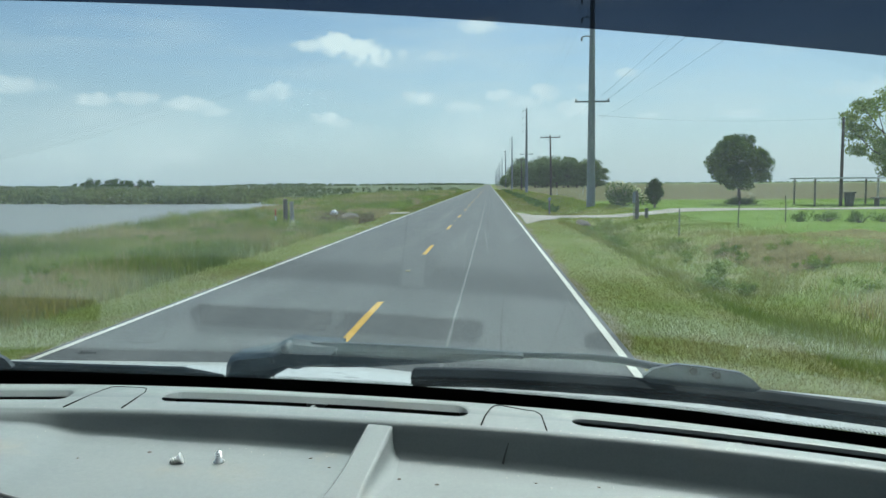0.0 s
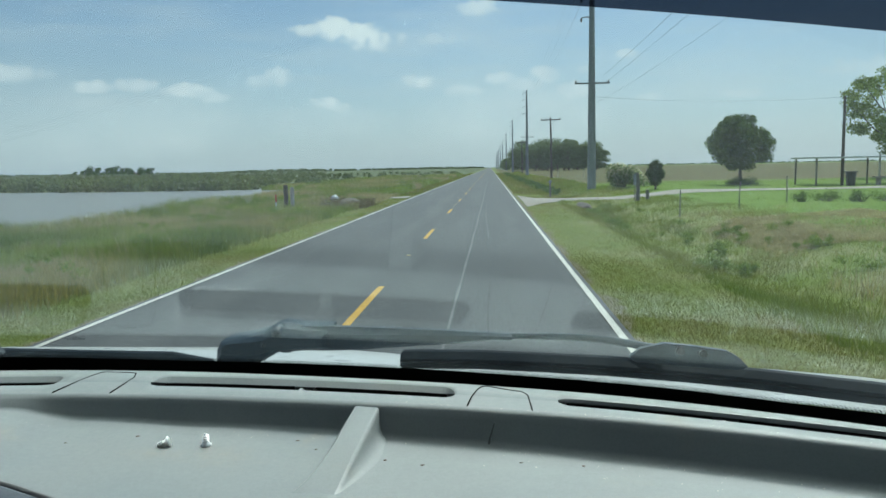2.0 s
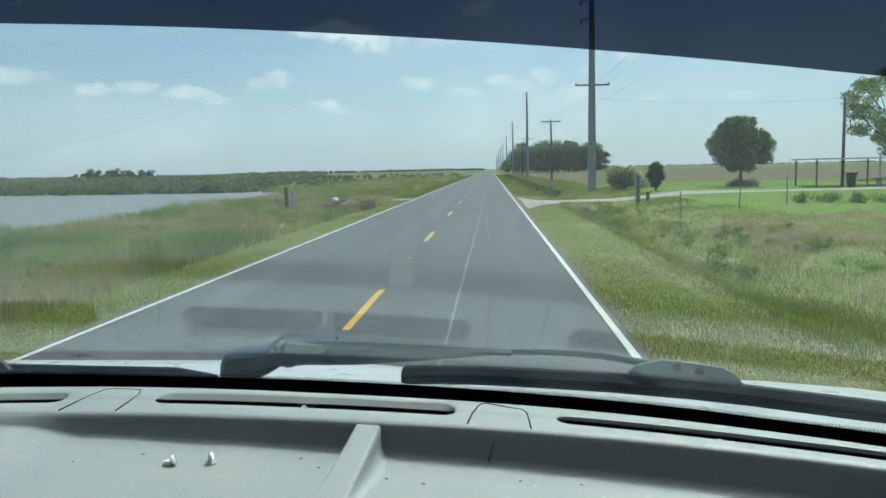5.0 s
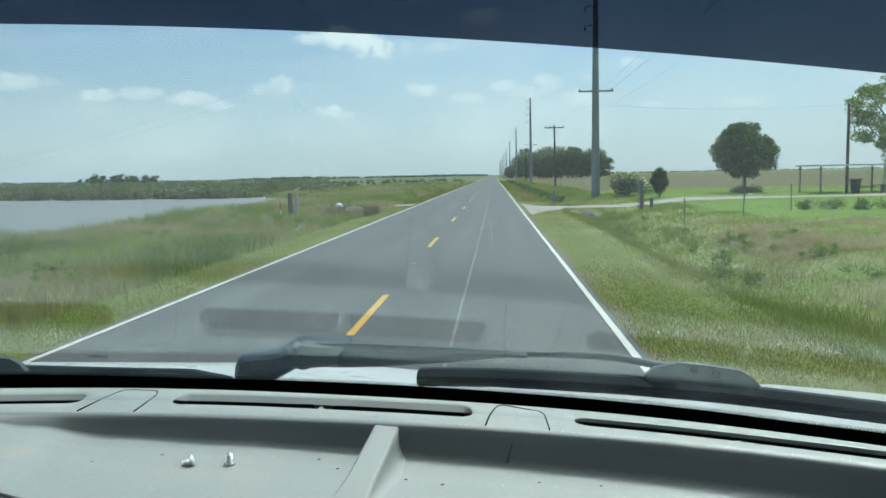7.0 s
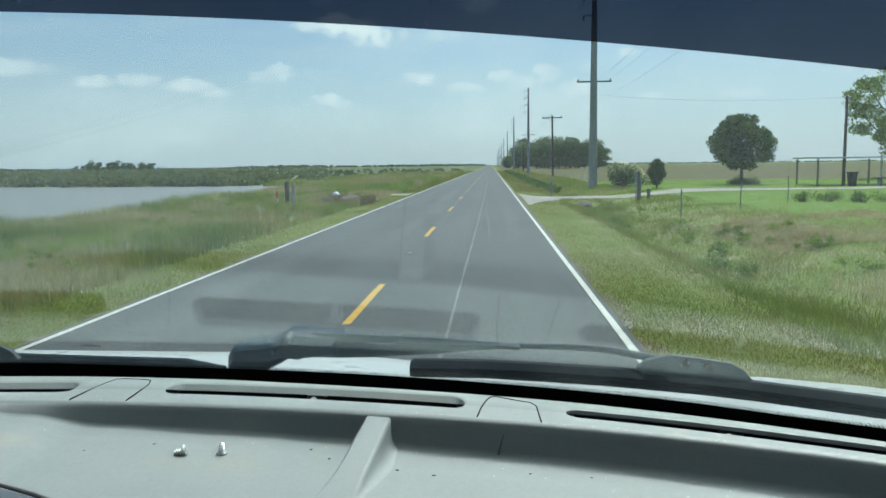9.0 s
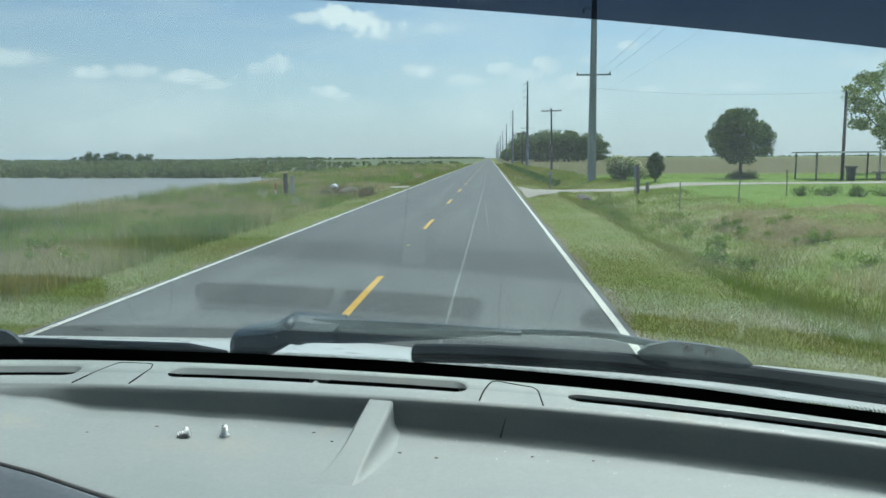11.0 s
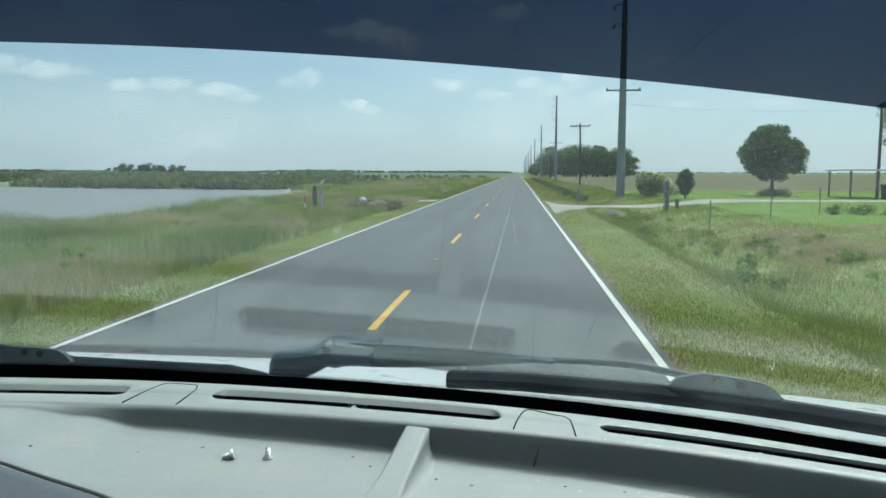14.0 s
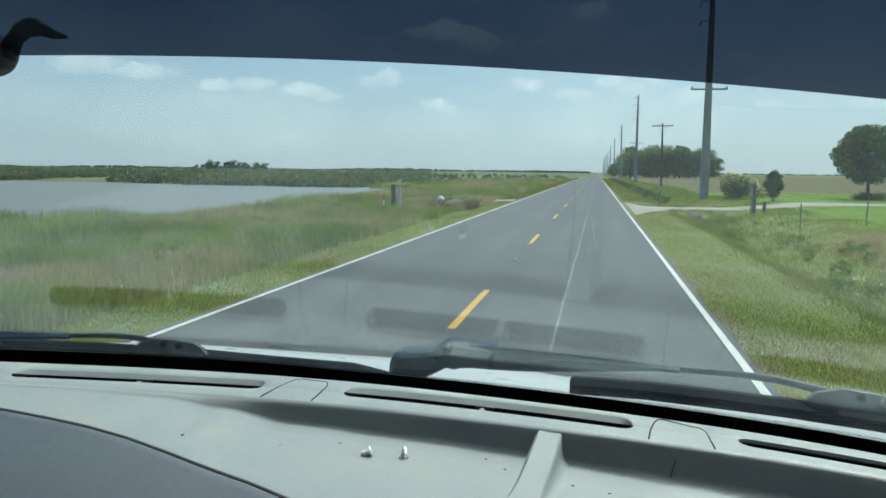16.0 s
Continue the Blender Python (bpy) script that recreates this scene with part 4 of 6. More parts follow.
def build_wiper(s, back, drop, mids):
    """s, back and drop set the arm, plate and pivot off from those before the passenger; mids runs along the blade."""
    w = thing("wiper", "parked windshield wiper with dark grey arm and black blade", "wiper", "windshield wipers")
    # blade: a rubber bead under a ribbed spine
    bm = bmesh.new()
    secs = []
    for i, (x, y, z) in enumerate(mids):
        hh = 0.0118 if i not in (0, len(mids) - 1) else 0.0085
        shape = ((-0.004, -1.0), (-0.005, -0.72), (-0.010, -0.62), (-0.011, -0.22), (-0.0065, -0.14), (-0.0065, -0.02), (-0.0125, 0.06), (-0.0125, 0.30), (-0.003, 0.92), (0.005, 1.0), (0.012, 0.5), (0.009, -1.0))
        secs.append([(x, y + a, Z0 + z + b * hh) for a, b in shape + shape[:1]])
    grid_faces(bm, secs)
    bm.faces.new([bm.verts.new(p) for p in secs[0][:12]])
    bm.faces.new([bm.verts.new(p) for p in secs[-1][:12]])
    bmesh.ops.remove_doubles(bm, verts=bm.verts, dist=0.0001)
    bmesh.ops.recalc_face_normals(bm, faces=bm.faces)
    part("blade", bm, M_BLADE, w, "black rubber blade")
    # the arm: a channel that narrows from the pivot to its hinge, then a thin rod
    taper = ((-0.262, 1.113, -0.2435, -0.2795), (-0.2173, 1.105, -0.2426, -0.2781), (-0.169, 1.091, -0.2412, -0.2738), (-0.103, 1.071, -0.2397, -0.2650), (-0.039, 1.0485, -0.2382, -0.2560),
             (-0.0085, 1.038, -0.2377, -0.2512), (0.0185, 1.028, -0.2373, -0.2462), (0.0448, 1.0185, -0.2369, -0.2450), (0.046, 1.018, -0.2385, -0.2435))
    bm = bmesh.new()
    secs = []
    for x, y, hi, lo in taper:
        h, at, z0 = hi - lo, y + back(x), Z0 + drop
        secs.append([(x + s, at - 0.006, z0 + lo), (x + s, at - 0.010, z0 + lo + 0.2 * h), (x + s, at - 0.010, z0 + hi - 0.3 * h), (x + s, at - 0.004, z0 + hi), (x + s, at + 0.006, z0 + hi), (x + s, at + 0.010, z0 + lo), (x + s, at - 0.006, z0 + lo)])
    grid_faces(bm, secs)
    bmesh.ops.remove_doubles(bm, verts=bm.verts, dist=0.0001)
    bmesh.ops.recalc_face_normals(bm, faces=bm.faces)
    part("arm", bm, M_WIPER, w, "dark grey tapered wiper arm")
    rod = [(0.03, 1.024, -0.2413), (0.0734, 1.008, -0.2386), (0.095, 1.00, -0.2368), (0.13, 0.986, -0.2352), (0.164, 0.97, -0.235), (0.215, 0.94, -0.238), (0.235, 0.915, -0.243)]
    bm = bmesh.new()
    add_tube(bm, [(x + s, y + back(x), Z0 + z + drop) for x, y, z in rod], [0.004, 0.0042, 0.0045, 0.0048, 0.005, 0.005, 0.005], 8)
    part("rod", bm, M_WIPER, w, "thin dark wiper rod", True)
    # clip plate with two rivets
    outline = [(0.185, -0.246), (0.196, -0.235), (0.222, -0.2265), (0.255, -0.2275), (0.288, -0.2305), (0.300, -0.237), (0.309, -0.247), (0.300, -0.252), (0.19, -0.252)]
    depth = lambda x: 0.925 - 0.36 * (x - 0.19) + back(x)
    bm = bmesh.new()
    a = [bm.verts.new((x + s, depth(x), Z0 + z + drop)) for x, z in outline]
    b = [bm.verts.new((x + s, depth(x) + 0.008, Z0 + z + drop)) for x, z in outline]
    bm.faces.new(a)
    bm.faces.new(b[::-1])
    for i in range(len(a)):
        j = (i + 1) % len(a)
        bm.faces.new((a[j], a[i], b[i], b[j]))
    bmesh.ops.recalc_face_normals(bm, faces=bm.faces)
    plate = part("clip_plate", bm, M_PLATE, w, "dark riveted clip plate")
    for x, z in ((0.239, -0.2335), (0.263, -0.2355)):
        bm = bmesh.new()
        add_tube(bm, [(x + s, depth(x) - 0.003, Z0 + z + drop), (x + s, depth(x) + 0.002, Z0 + z + drop)], [0.0050, 0.0050], 10)
        part("rivet", bm, M_BLACK, plate, "black rivet")
    # pivot with its cap and the head of the arm
    pts = [(-0.392, -0.300), (-0.390, -0.279), (-0.385, -0.267), (-0.3766, -0.262), (-0.3394, -0.2562), (-0.3157, -0.250), (-0.3021, -0.2416), (-0.292, -0.2389), (-0.282, -0.2392), (-0.2554, -0.2431), (-0.215, -0.2440), (-0.215, -0.2770), (-0.273, -0.2815), (-0.2790, -0.2846), (-0.2850, -0.2846), (-0.2915, -0.2826), (-0.2965, -0.2830), (-0.3200, -0.2960), (-0.3337, -0.302)]
    bm = bmesh.new()
    ring = lambda y, k, flat: [bm.verts.new((-0.29 + (x + 0.29) * k + s, y, Z0 - 0.267 + (z + 0.267) * flat)) for x, z in pts]
    r0, ra, r1, r2 = ring(1.086, 0.84, 0.42), ring(1.098, 0.95, 0.80), ring(1.115, 1.0, 1.0), ring(1.15, 0.98, 0.96)
    for p, q in ((r0, ra), (ra, r1), (r1, r2)):
        for i in range(len(pts)):
            j = (i + 1) % len(pts)
            bm.faces.new((p[i], p[j], q[j], q[i]))
    bm.faces.new(r0[::-1])
    bm.faces.new(r2)
    bmesh.ops.recalc_face_normals(bm, faces=bm.faces)
    pivot = part("pivot", bm, M_WIPER, w, "dark cast wiper pivot")
    bm = bmesh.new()
    add_tube(bm, [(-0.293 + s, 1.084, Z0 - 0.2495), (-0.293 + s, 1.087, Z0 - 0.2493), (-0.293 + s, 1.096, Z0 - 0.2490), (-0.293 + s, 1.125, Z0 - 0.2485)], [0.0035, 0.0068, 0.0084, 0.0092], 16)
    part("pivot_cap", bm, M_WIPER, pivot, "round pivot nut cap", True)
    for x, y, z in ((-0.312, 1.084, -0.2665), (-0.372, 1.092, -0.2720)):
        bm = bmesh.new()
        add_tube(bm, [(x + s, y, Z0 + z), (x + s, y + 0.011, Z0 + z)], [0.003, 0.0045], 10)
        part("rivet", bm, M_PLATE, pivot, "small worn rivet", True)
    w.matrix_basis = VAN
    return w


build_wiper(0.0, lambda x: 0.0, 0.0, [(-0.1015, 1.0, -0.2672), (-0.097, 0.9995, -0.2660), (-0.07, 0.996, -0.2650), (0.0, 0.986, -0.2635), (0.08, 0.968, -0.2630), (0.161, 0.950, -0.2632), (0.26, 0.922, -0.2645), (0.324, 0.90, -0.266), (0.433, 0.85, -0.268), (0.54, 0.79, -0.266)])
build_wiper(-0.957, lambda x: 0.075 + 0.36 * (x - 0.19), -0.009,
            [(-0.362, 1.012, -0.277), (-0.42, 1.02, -0.272), (-0.55, 1.028, -0.271), (-0.68, 1.035, -0.269), (-0.85, 1.03, -0.267), (-1.0, 1.015, -0.266), (-1.15, 0.99, -0.266)])


# ---- plants ----
def leaf_cloud(rng, centres, radii, count, size):
    """Many small leaf sprays round clump centres."""
    pick = rng.integers(0, len(centres), count)
    d = rng.normal(size=(count, 3))
    d /= np.linalg.norm(d, axis=1)[:, None]
    r = radii[pick] * rng.random(count) ** 0.45
    at = centres[pick] + d * r[:, None] * np.array([1.0, 1.0, 0.75])
    a = rng.normal(size=(count, 3))
    a /= np.linalg.norm(a, axis=1)[:, None]
    b = np.cross(a, d + 0.3 * rng.normal(size=(count, 3)))
    b /= np.linalg.norm(b, axis=1)[:, None] + 1e-9
    s = size * (0.6 + 0.8 * rng.random(count))[:, None]
    p = np.stack([at - a * s, at + b * s * 0.55, at + a * s, at - b * s * 0.55], 1)
    return p.reshape(-1, 3), np.arange(count * 4).reshape(-1, 4)


def build_tree(seed, height, width, trunk, leaves, leaf_size, mat, shape="round", clumps=26, spread=1.0):
    """A tree at the origin: tapered trunk, forked limbs, and a ragged crown of leaf clumps."""
    rng = np.random.default_rng(seed)
    tree = thing("tree", "", "tree")
    base = height * trunk
    crown_h = height - base
    cs, rs = [], []
    while len(cs) < clumps:
        u = rng.uniform(-1, 1, 3)
        if np.linalg.norm(u) > 1 or np.linalg.norm(u) < 0.35:
            continue
        z = base + crown_h * (0.5 + 0.46 * u[2])
        wide = 1.0
        if shape == "spread":
            wide = 0.65 + 0.5 * (z - base) / crown_h
        elif shape == "egg":
            wide = 1.0 - 0.35 * (z - base) / crown_h
        elif shape == "cone":
            wide = 1.15 - 0.85 * (z - base) / crown_h
        cs.append((u[0] * width / 2 * 0.82 * wide, u[1] * width / 2 * 0.82 * wide, z))
        rs.append(width * rng.uniform(0.10, 0.19) * spread)
    cs, rs = np.array(cs), np.array(rs)
    bm = bmesh.new()
    r0 = 0.022 * height + 0.03
    fork = Vector((0.04 * width * rng.uniform(-1, 1), 0.04 * width * rng.uniform(-1, 1), base * 1.05 + 0.04 * height))
    add_tube(bm, [(0, 0, -0.2), (0, 0, 0.03 * height), fork * 0.5, fork], [r0 * 1.5, r0, r0 * 0.85, r0 * 0.7], 8)
    top = Vector((fork.x * 1.6, fork.y * 1.6, base + crown_h * 0.7))
    add_tube(bm, [fork, fork.lerp(top, 0.5), top], [r0 * 0.7, r0 * 0.4, r0 * 0.12], 6)
    for c in cs[:: max(1, len(cs) // 22)]:
        c = Vector(c)
        start = fork.lerp(top, float(rng.uniform(0, 0.55)))
        bend = start.lerp(c, 0.5) + Vector((0, 0, -0.04 * height))
        add_tube(bm, [start, bend, c], [r0 * 0.36, r0 * 0.22, r0 * 0.07], 5)
    part("trunk", bm, M_BARK, tree, "grey-brown trunk with forked limbs", True)
    v, f = leaf_cloud(rng, cs, rs, leaves, leaf_size)
    o = new("crown", quick_mesh("crown", v, f, mat))
    o.parent = tree
    return tree


def put_tree(tree, x, y, turn, label, group="", scale=1.0):
    tree.matrix_basis = Matrix.Translation((x, y, land(x, y))) @ Matrix.Rotation(turn, 4, "Z") @ Matrix.Scale(scale, 4)
    return tagged(tree, label, "tree", group)


def build_bush(seed, wide, high, leaves, size, mat, label, x, y, name="bush", blossom=0):
    rng = np.random.default_rng(seed)
    bush = thing(name, label, "bush")
    n = 12
    cs = np.stack([rng.uniform(-0.34, 0.34, n) * wide, rng.uniform(-0.34, 0.34, n) * wide, rng.uniform(0.15, 0.72, n) * high], 1)
    bm = bmesh.new()
    for c in cs[:7]:
        add_tube(bm, [(0, 0, -0.1), tuple(c * np.array([0.5, 0.5, 0.45])), tuple(c)], [0.03, 0.02, 0.006], 5)
    part("stems", bm, M_BARK, bush)
    v, f = leaf_cloud(rng, cs, rng.uniform(0.16, 0.28, n) * wide, leaves, size)
    o = new("leaves", quick_mesh("leaves", v, f, mat))
    o.parent = bush
    if blossom:
        v, f = leaf_cloud(rng, cs + np.array([0, 0, 0.12 * high]), rng.uniform(0.17, 0.27, n) * wide, blossom, size * 0.9)
        o = new("blossom", quick_mesh("blossom", v, f, M_FLOWER))
        o.parent = bush
        tagged(o, "creamy white blossom")
    bush.location = (x, y, land(x, y))
    return bush


def blades(name, seed, zone, count, high, wide, mat, label, category, lean=0.35, keep=None, near_bias=1.0, tuft=1):
    """Blades of grass over a stretch of land: one object."""
    rng = np.random.default_rng(seed)
    x0, x1, y0, y1 = zone
    x = rng.uniform(x0, x1, count)
    y = y0 + (y1 - y0) * rng.random(count) ** near_bias
    if keep:
        ok = np.array([keep(a, b) > rng.random() for a, b in zip(x, y)])
        x, y = x[ok], y[ok]
    if tuft > 1:
        x, y = np.repeat(x, tuft), np.repeat(y, tuft)
        x, y = x + rng.normal(size=len(x)) * 0.10, y + rng.normal(size=len(x)) * 0.10
    n = len(x)
    z = np.array([land(a, b) for a, b in zip(x, y)]) - 0.02
    patch = np.array([0.75 + 0.55 * noise.noise((a * 0.30, b * 0.22, seed)) for a, b in zip(x, y)])
    h = high * (0.55 + 0.6 * rng.random(n)) * np.clip(patch, 0.35, 1.4)
    turn = rng.random(n) * 2 * pi
    far = np.clip((y - VAN_Y) / 40.0, 0.7, 3.0)
    w = wide * (0.7 + 0.6 * rng.random(n)) * far
    side = np.stack([np.cos(turn), np.sin(turn), np.zeros(n)], 1) * w[:, None]
    tip_way = rng.normal(size=(n, 2)) * lean * h[:, None]
    base = np.stack([x, y, z], 1)
    mid = base + np.stack([tip_way[:, 0] * 0.3, tip_way[:, 1] * 0.3, h * 0.6], 1)
    tip = base + np.stack([tip_way[:, 0], tip_way[:, 1], h], 1)
    v = np.stack([base - side, base + side, mid + side * 0.75, mid - side * 0.75, tip + side * 0.12, tip - side * 0.12], 1).reshape(-1, 3)
    i = np.arange(n)[:, None] * 6
    f = np.concatenate([i + np.array([[0, 1, 2, 3]]), i + np.array([[3, 2, 4, 5]])], 0)
    o = new(name, quick_mesh(name, v, f, mat))
    return tagged(o, label, category, kind="stuff")


def off_drive(x, y):
    return 0.0 if abs(y - 86.5 - 0.2 * (x - 8)) < 2.1 + 5.0 * exp(-(x - ROAD_R) / 0.9) else 1.0


def not_water(x, y):
    return 1.0 - pond(x, y) if x < -15 else 1.0


blades("verge_grass", 11, (-7.6, -5.64, 44.5, 98), 34000, 0.085, 0.005, M_MOWN, "short yellow-green mown verge grass along the asphalt", "grass", near_bias=1.7)
blades("verge_grass", 12, (1.62, 4.3, 44.5, 98), 40000, 0.085, 0.005, M_MOWN, "short yellow-green mown verge grass along the asphalt", "grass", near_bias=1.7, keep=off_drive)
blades("verge_grass", 15, (1.61, 4.6, 44.5, 58), 56000, 0.065, 0.003, M_MOWN, "short yellow-green mown verge grass along the asphalt", "grass", near_bias=1.2)
blades("verge_grass", 16, (-7.8, -5.63, 44.5, 58), 40000, 0.065, 0.003, M_MOWN, "short yellow-green mown verge grass along the asphalt", "grass", near_bias=1.2)
blades("verge_grass", 13, (-7.6, -5.68, 98, 298), 9000, 0.22, 0.012, M_MOWN, "short verge grass running off along the road", "grass", near_bias=1.5)
blades("verge_grass", 14, (1.72, 5.0, 98, 298), 9000, 0.22, 0.012, M_MOWN, "short verge grass running off along the road", "grass", near_bias=1.5, keep=off_drive)
blades("tall_grass", 21, (-16, -7.2, 46, 108), 22000, 0.62, 0.008, M_TALL, "tall tangled marsh grass, green with dry stalks", "grass", near_bias=1.5, tuft=4)
blades("tall_grass", 22, (-42, -14, 50, 108), 17000, 0.80, 0.010, M_TALL, "tall tangled marsh grass, green with dry stalks", "grass", near_bias=1.3, keep=not_water, tuft=4)
blades("tall_grass", 23, (-30, -7.6, 108, 258), 14000, 0.9, 0.014, M_TALL, "tall marsh grass beside the road", "grass", near_bias=1.4, keep=not_water, tuft=3)
blades("reeds", 25, (-44, -22, 47, 57), 5200, 1.35, 0.016, M_LEAF_DARK, "dark reeds standing at the water's edge", "reeds", keep=lambda x, y: 1.0 if noise.noise((x * 0.30, y * 0.30, 2.0)) > 0.12 else 0.03, tuft=4, lean=0.25)
blades("roadside_weeds", 31, (4.0, 10.5, 47, 110), 19000, 0.19, 0.006, M_WEED, "rough roadside weeds with dry brown seed heads", "weeds", near_bias=1.5, tuft=4, keep=off_drive)
blades("ditch_grass", 39, (3.9, 6.9, 46, 83), 7600, 0.24, 0.007, foliage("ditch_blade", (0.195, 0.255, 0.05), (0.135, 0.19, 0.04), (0.28, 0.27, 0.10), 0.7, scale=0.3, island=0.15), "dark rank grass in the roadside ditch", "grass", near_bias=1.2, tuft=4, keep=lambda x, y: off_drive(x, y) * (0.25 + 0.75 * (noise.noise((x * 0.45, y * 0.16, 4.0)) > -0.02)))
blades("roadside_weeds", 32, (4.6, 9.5, 110, 298), 7000, 0.4, 0.014, M_WEED, "rough weeds along the far ditch", "weeds", near_bias=1.4, tuft=3, keep=off_drive)
blades("dry_grass", 34, (6.4, 11.5, 48, 68), 2600, 0.28, 0.007, M_DRY, "pale dry grass tufts beyond the ditch", "grass", near_bias=1.3, tuft=6, keep=lambda x, y: 1.0 if noise.noise((x * 0.4, y * 0.25, 6.0)) > 0.08 else 0.06)
blades("dry_grass", 35, (-15, -8.4, 50, 98), 1800, 0.60, 0.007, M_DRY, "pale dry stalks among the marsh grass", "grass", near_bias=1.3, tuft=6, keep=lambda x, y: 1.0 if noise.noise((x * 0.25, y * 0.15, 1.0)) > 0.15 else 0.05)
blades("field_grass", 33, (9.6, 70, 52, 116), 36000, 0.055, 0.016, M_FIELD, "smooth green field of short grass", "grass", near_bias=1.1, keep=off_drive, tuft=2)


def weed_clumps():
    """Dark broad-leaved weeds that stand over the grass by the ditch: one mass, nobody could count them."""
    rng = np.random.default_rng(77)
    spots = [(rng.uniform(4.2, 8.6), rng.uniform(52, 60)) for _ in range(9)] + [(rng.uniform(4.4, 7.6), rng.uniform(54, 82)) for _ in range(22)] + [(rng.uniform(-15, -8.0), rng.uniform(50, 120)) for _ in range(80)] + [(rng.uniform(-40, -26), rng.uniform(52, 60)) for _ in range(40)]
    cs, rs = [], []
    for x, y in spots:
        s = rng.uniform(0.35, 0.8) * (0.55 if x > 0 else 1.0)
        for _ in range(5):
            cs.append((x + rng.normal() * 0.16, y + rng.normal() * 0.16, land(x, y) + rng.uniform(0.1, 0.85) * s))
            rs.append(rng.uniform(0.08, 0.2))
    v, f = leaf_cloud(rng, np.array(cs), np.array(rs), 60000, 0.03)
    o = new("leafy_weeds", quick_mesh("leafy_weeds", v, f, M_WEED_LEAF))
    tagged(o, "dark leafy weeds standing over the roadside grass", "weeds", kind="stuff")


weed_clumps()


def ditch_weeds():
    """Dark weeds that fill the ditch farther on: one mass."""
    rng = np.random.default_rng(78)
    cs, rs = [], []
    for _ in range(240):
        x, y = 5.2 + rng.normal() * 0.5, 104 + 190 * rng.random() ** 1.3
        cs.append((x, y, land(x, y) + rng.uniform(0.1, 0.45)))
        rs.append(rng.uniform(0.25, 0.5))
    v, f = leaf_cloud(rng, np.array(cs), np.array(rs), 26000, 0.07)
    o = new("ditch_weeds", quick_mesh("ditch_weeds", v, f, M_LEAF))
    tagged(o, "dark tangled weeds filling the roadside ditch", "weeds", kind="stuff")


ditch_weeds()


def marsh_scrub():
    """Low leafy scrub that covers the pond's far bank: one mass."""
    rng = np.random.default_rng(24)
    cs, rs = [], []
    while len(cs) < 2600:
        y = 138 + 330 * rng.random() ** 1.6
        x = -12 - (y - 48) * 1.05 * rng.random()
        if pond(x, y) > 0.02 or (x > -16 - 0.17 * (y - VAN_Y) and rng.random() > 0.3) or noise.noise((x * 0.03, y * 0.02, 8.0)) < -0.22:
            continue
        h = rng.uniform(0.6, 1.7) * (0.8 + 0.002 * (y - 138)) * (0.5 if x > -16 - 0.17 * (y - VAN_Y) else 1.0)
        cs.append((x, y, land(x, y) + 0.45 * h))
        rs.append(h)
    v, f = leaf_cloud(rng, np.array(cs), np.array(rs), 130000, 0.30)
    o = new("marsh_scrub", quick_mesh("marsh_scrub", v, f, M_CATTAIL))
    tagged(o, "dark green scrub and reed on the pond's far bank", "scrub", kind="stuff")


marsh_scrub()

# trees by the house
put_tree(build_tree(1, 11.0, 13.0, 0.20, 15000, 0.135, M_LEAF_PALE, "spread", 120, 0.46), 39.8, 116.0, 0.4, "broad pale green shade tree behind the house", "house trees")
put_tree(build_tree(2, 11.8, 12.0, 0.26, 11000, 0.12, M_LEAF_PALE, "spread", 130, 0.42), 53.0, 118.0, 1.7, "tall open-branched shade tree behind the house", "house trees")
put_tree(build_tree(3, 9.9, 12.0, 0.24, 11500, 0.13, M_LEAF_PALE, "spread", 100, 0.50), 66.0, 117.0, 2.9, "broad pale green shade tree beside the low wing", "house trees")
put_tree(build_tree(4, 5.5, 5.3, 0.21, 30000, 0.10, M_LEAF, "round", 110, 0.78), 19.9, 100.5, 0.9, "round dense green lawn tree with forked trunk")
put_tree(build_tree(5, 2.1, 1.25, 0.12, 9000, 0.05, M_LEAF_DARK, "egg", 46, 1.9), 11.75, 93.6, 0.0, "small dark egg-shaped evergreen on the lawn")
build_bush(7, 0.9, 0.9, 700, 0.06, M_FLOWER, "small white-flowering shrub against the brick wall", 38.5, 93.2)
build_bush(6, 3.3, 2.0, 5200, 0.085, M_LEAF, "rounded flowering bush with pale blossom on the lawn", 10.7, 100.3, blossom=2600)
build_bush(8, 2.4, 0.5, 5200, 0.04, M_LEAF_DARK, "low dark shrub round the foot of the lawn tree", 19.9, 100.3)
for i in range(5):
    build_bush(90 + i, 1.0 + 0.3 * (i % 2), 0.5, 700, 0.035, M_LEAF, "straggling dark weeds on the field's edge", 13.2 + 1.25 * i, 71.5 + 0.5 * (i % 2), "weed_bush")

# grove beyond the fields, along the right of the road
grove = [build_tree(20 + k, 12.5 + 1.2 * (k % 3), 12.5, 0.06, 9500, 0.30, M_LEAF_HAZED, "round", 34, 1.15) for k in range(3)]
rng = np.random.default_rng(5)
for i in range(18):
    x, y = 12.0 + 29.0 * (i % 9) / 8 + rng.uniform(-1.4, 1.4), 338 + 17 * (i // 9) + rng.uniform(-5, 5)
    s = 0.88 + 0.25 * rng.random()
    m = Matrix.Translation((x, y, land(x, y))) @ Matrix.Rotation(rng.uniform(0, 6.28), 4, "Z")
    t = copy_thing(grove[i % 3], m)
    t.scale = (s * (0.7 if i % 9 == 3 else 1.0), s, 0.76 * s * (0.8 if i % 9 in (3, 8) else 1.0))
    tagged(t, "dark full-crowned tree in a roadside grove", "tree", "grove trees")
for i, t in enumerate(grove):
    put_tree(t, 14.0 + 9 * i, 372, i, "dark full-crowned tree in a roadside grove", "grove trees")
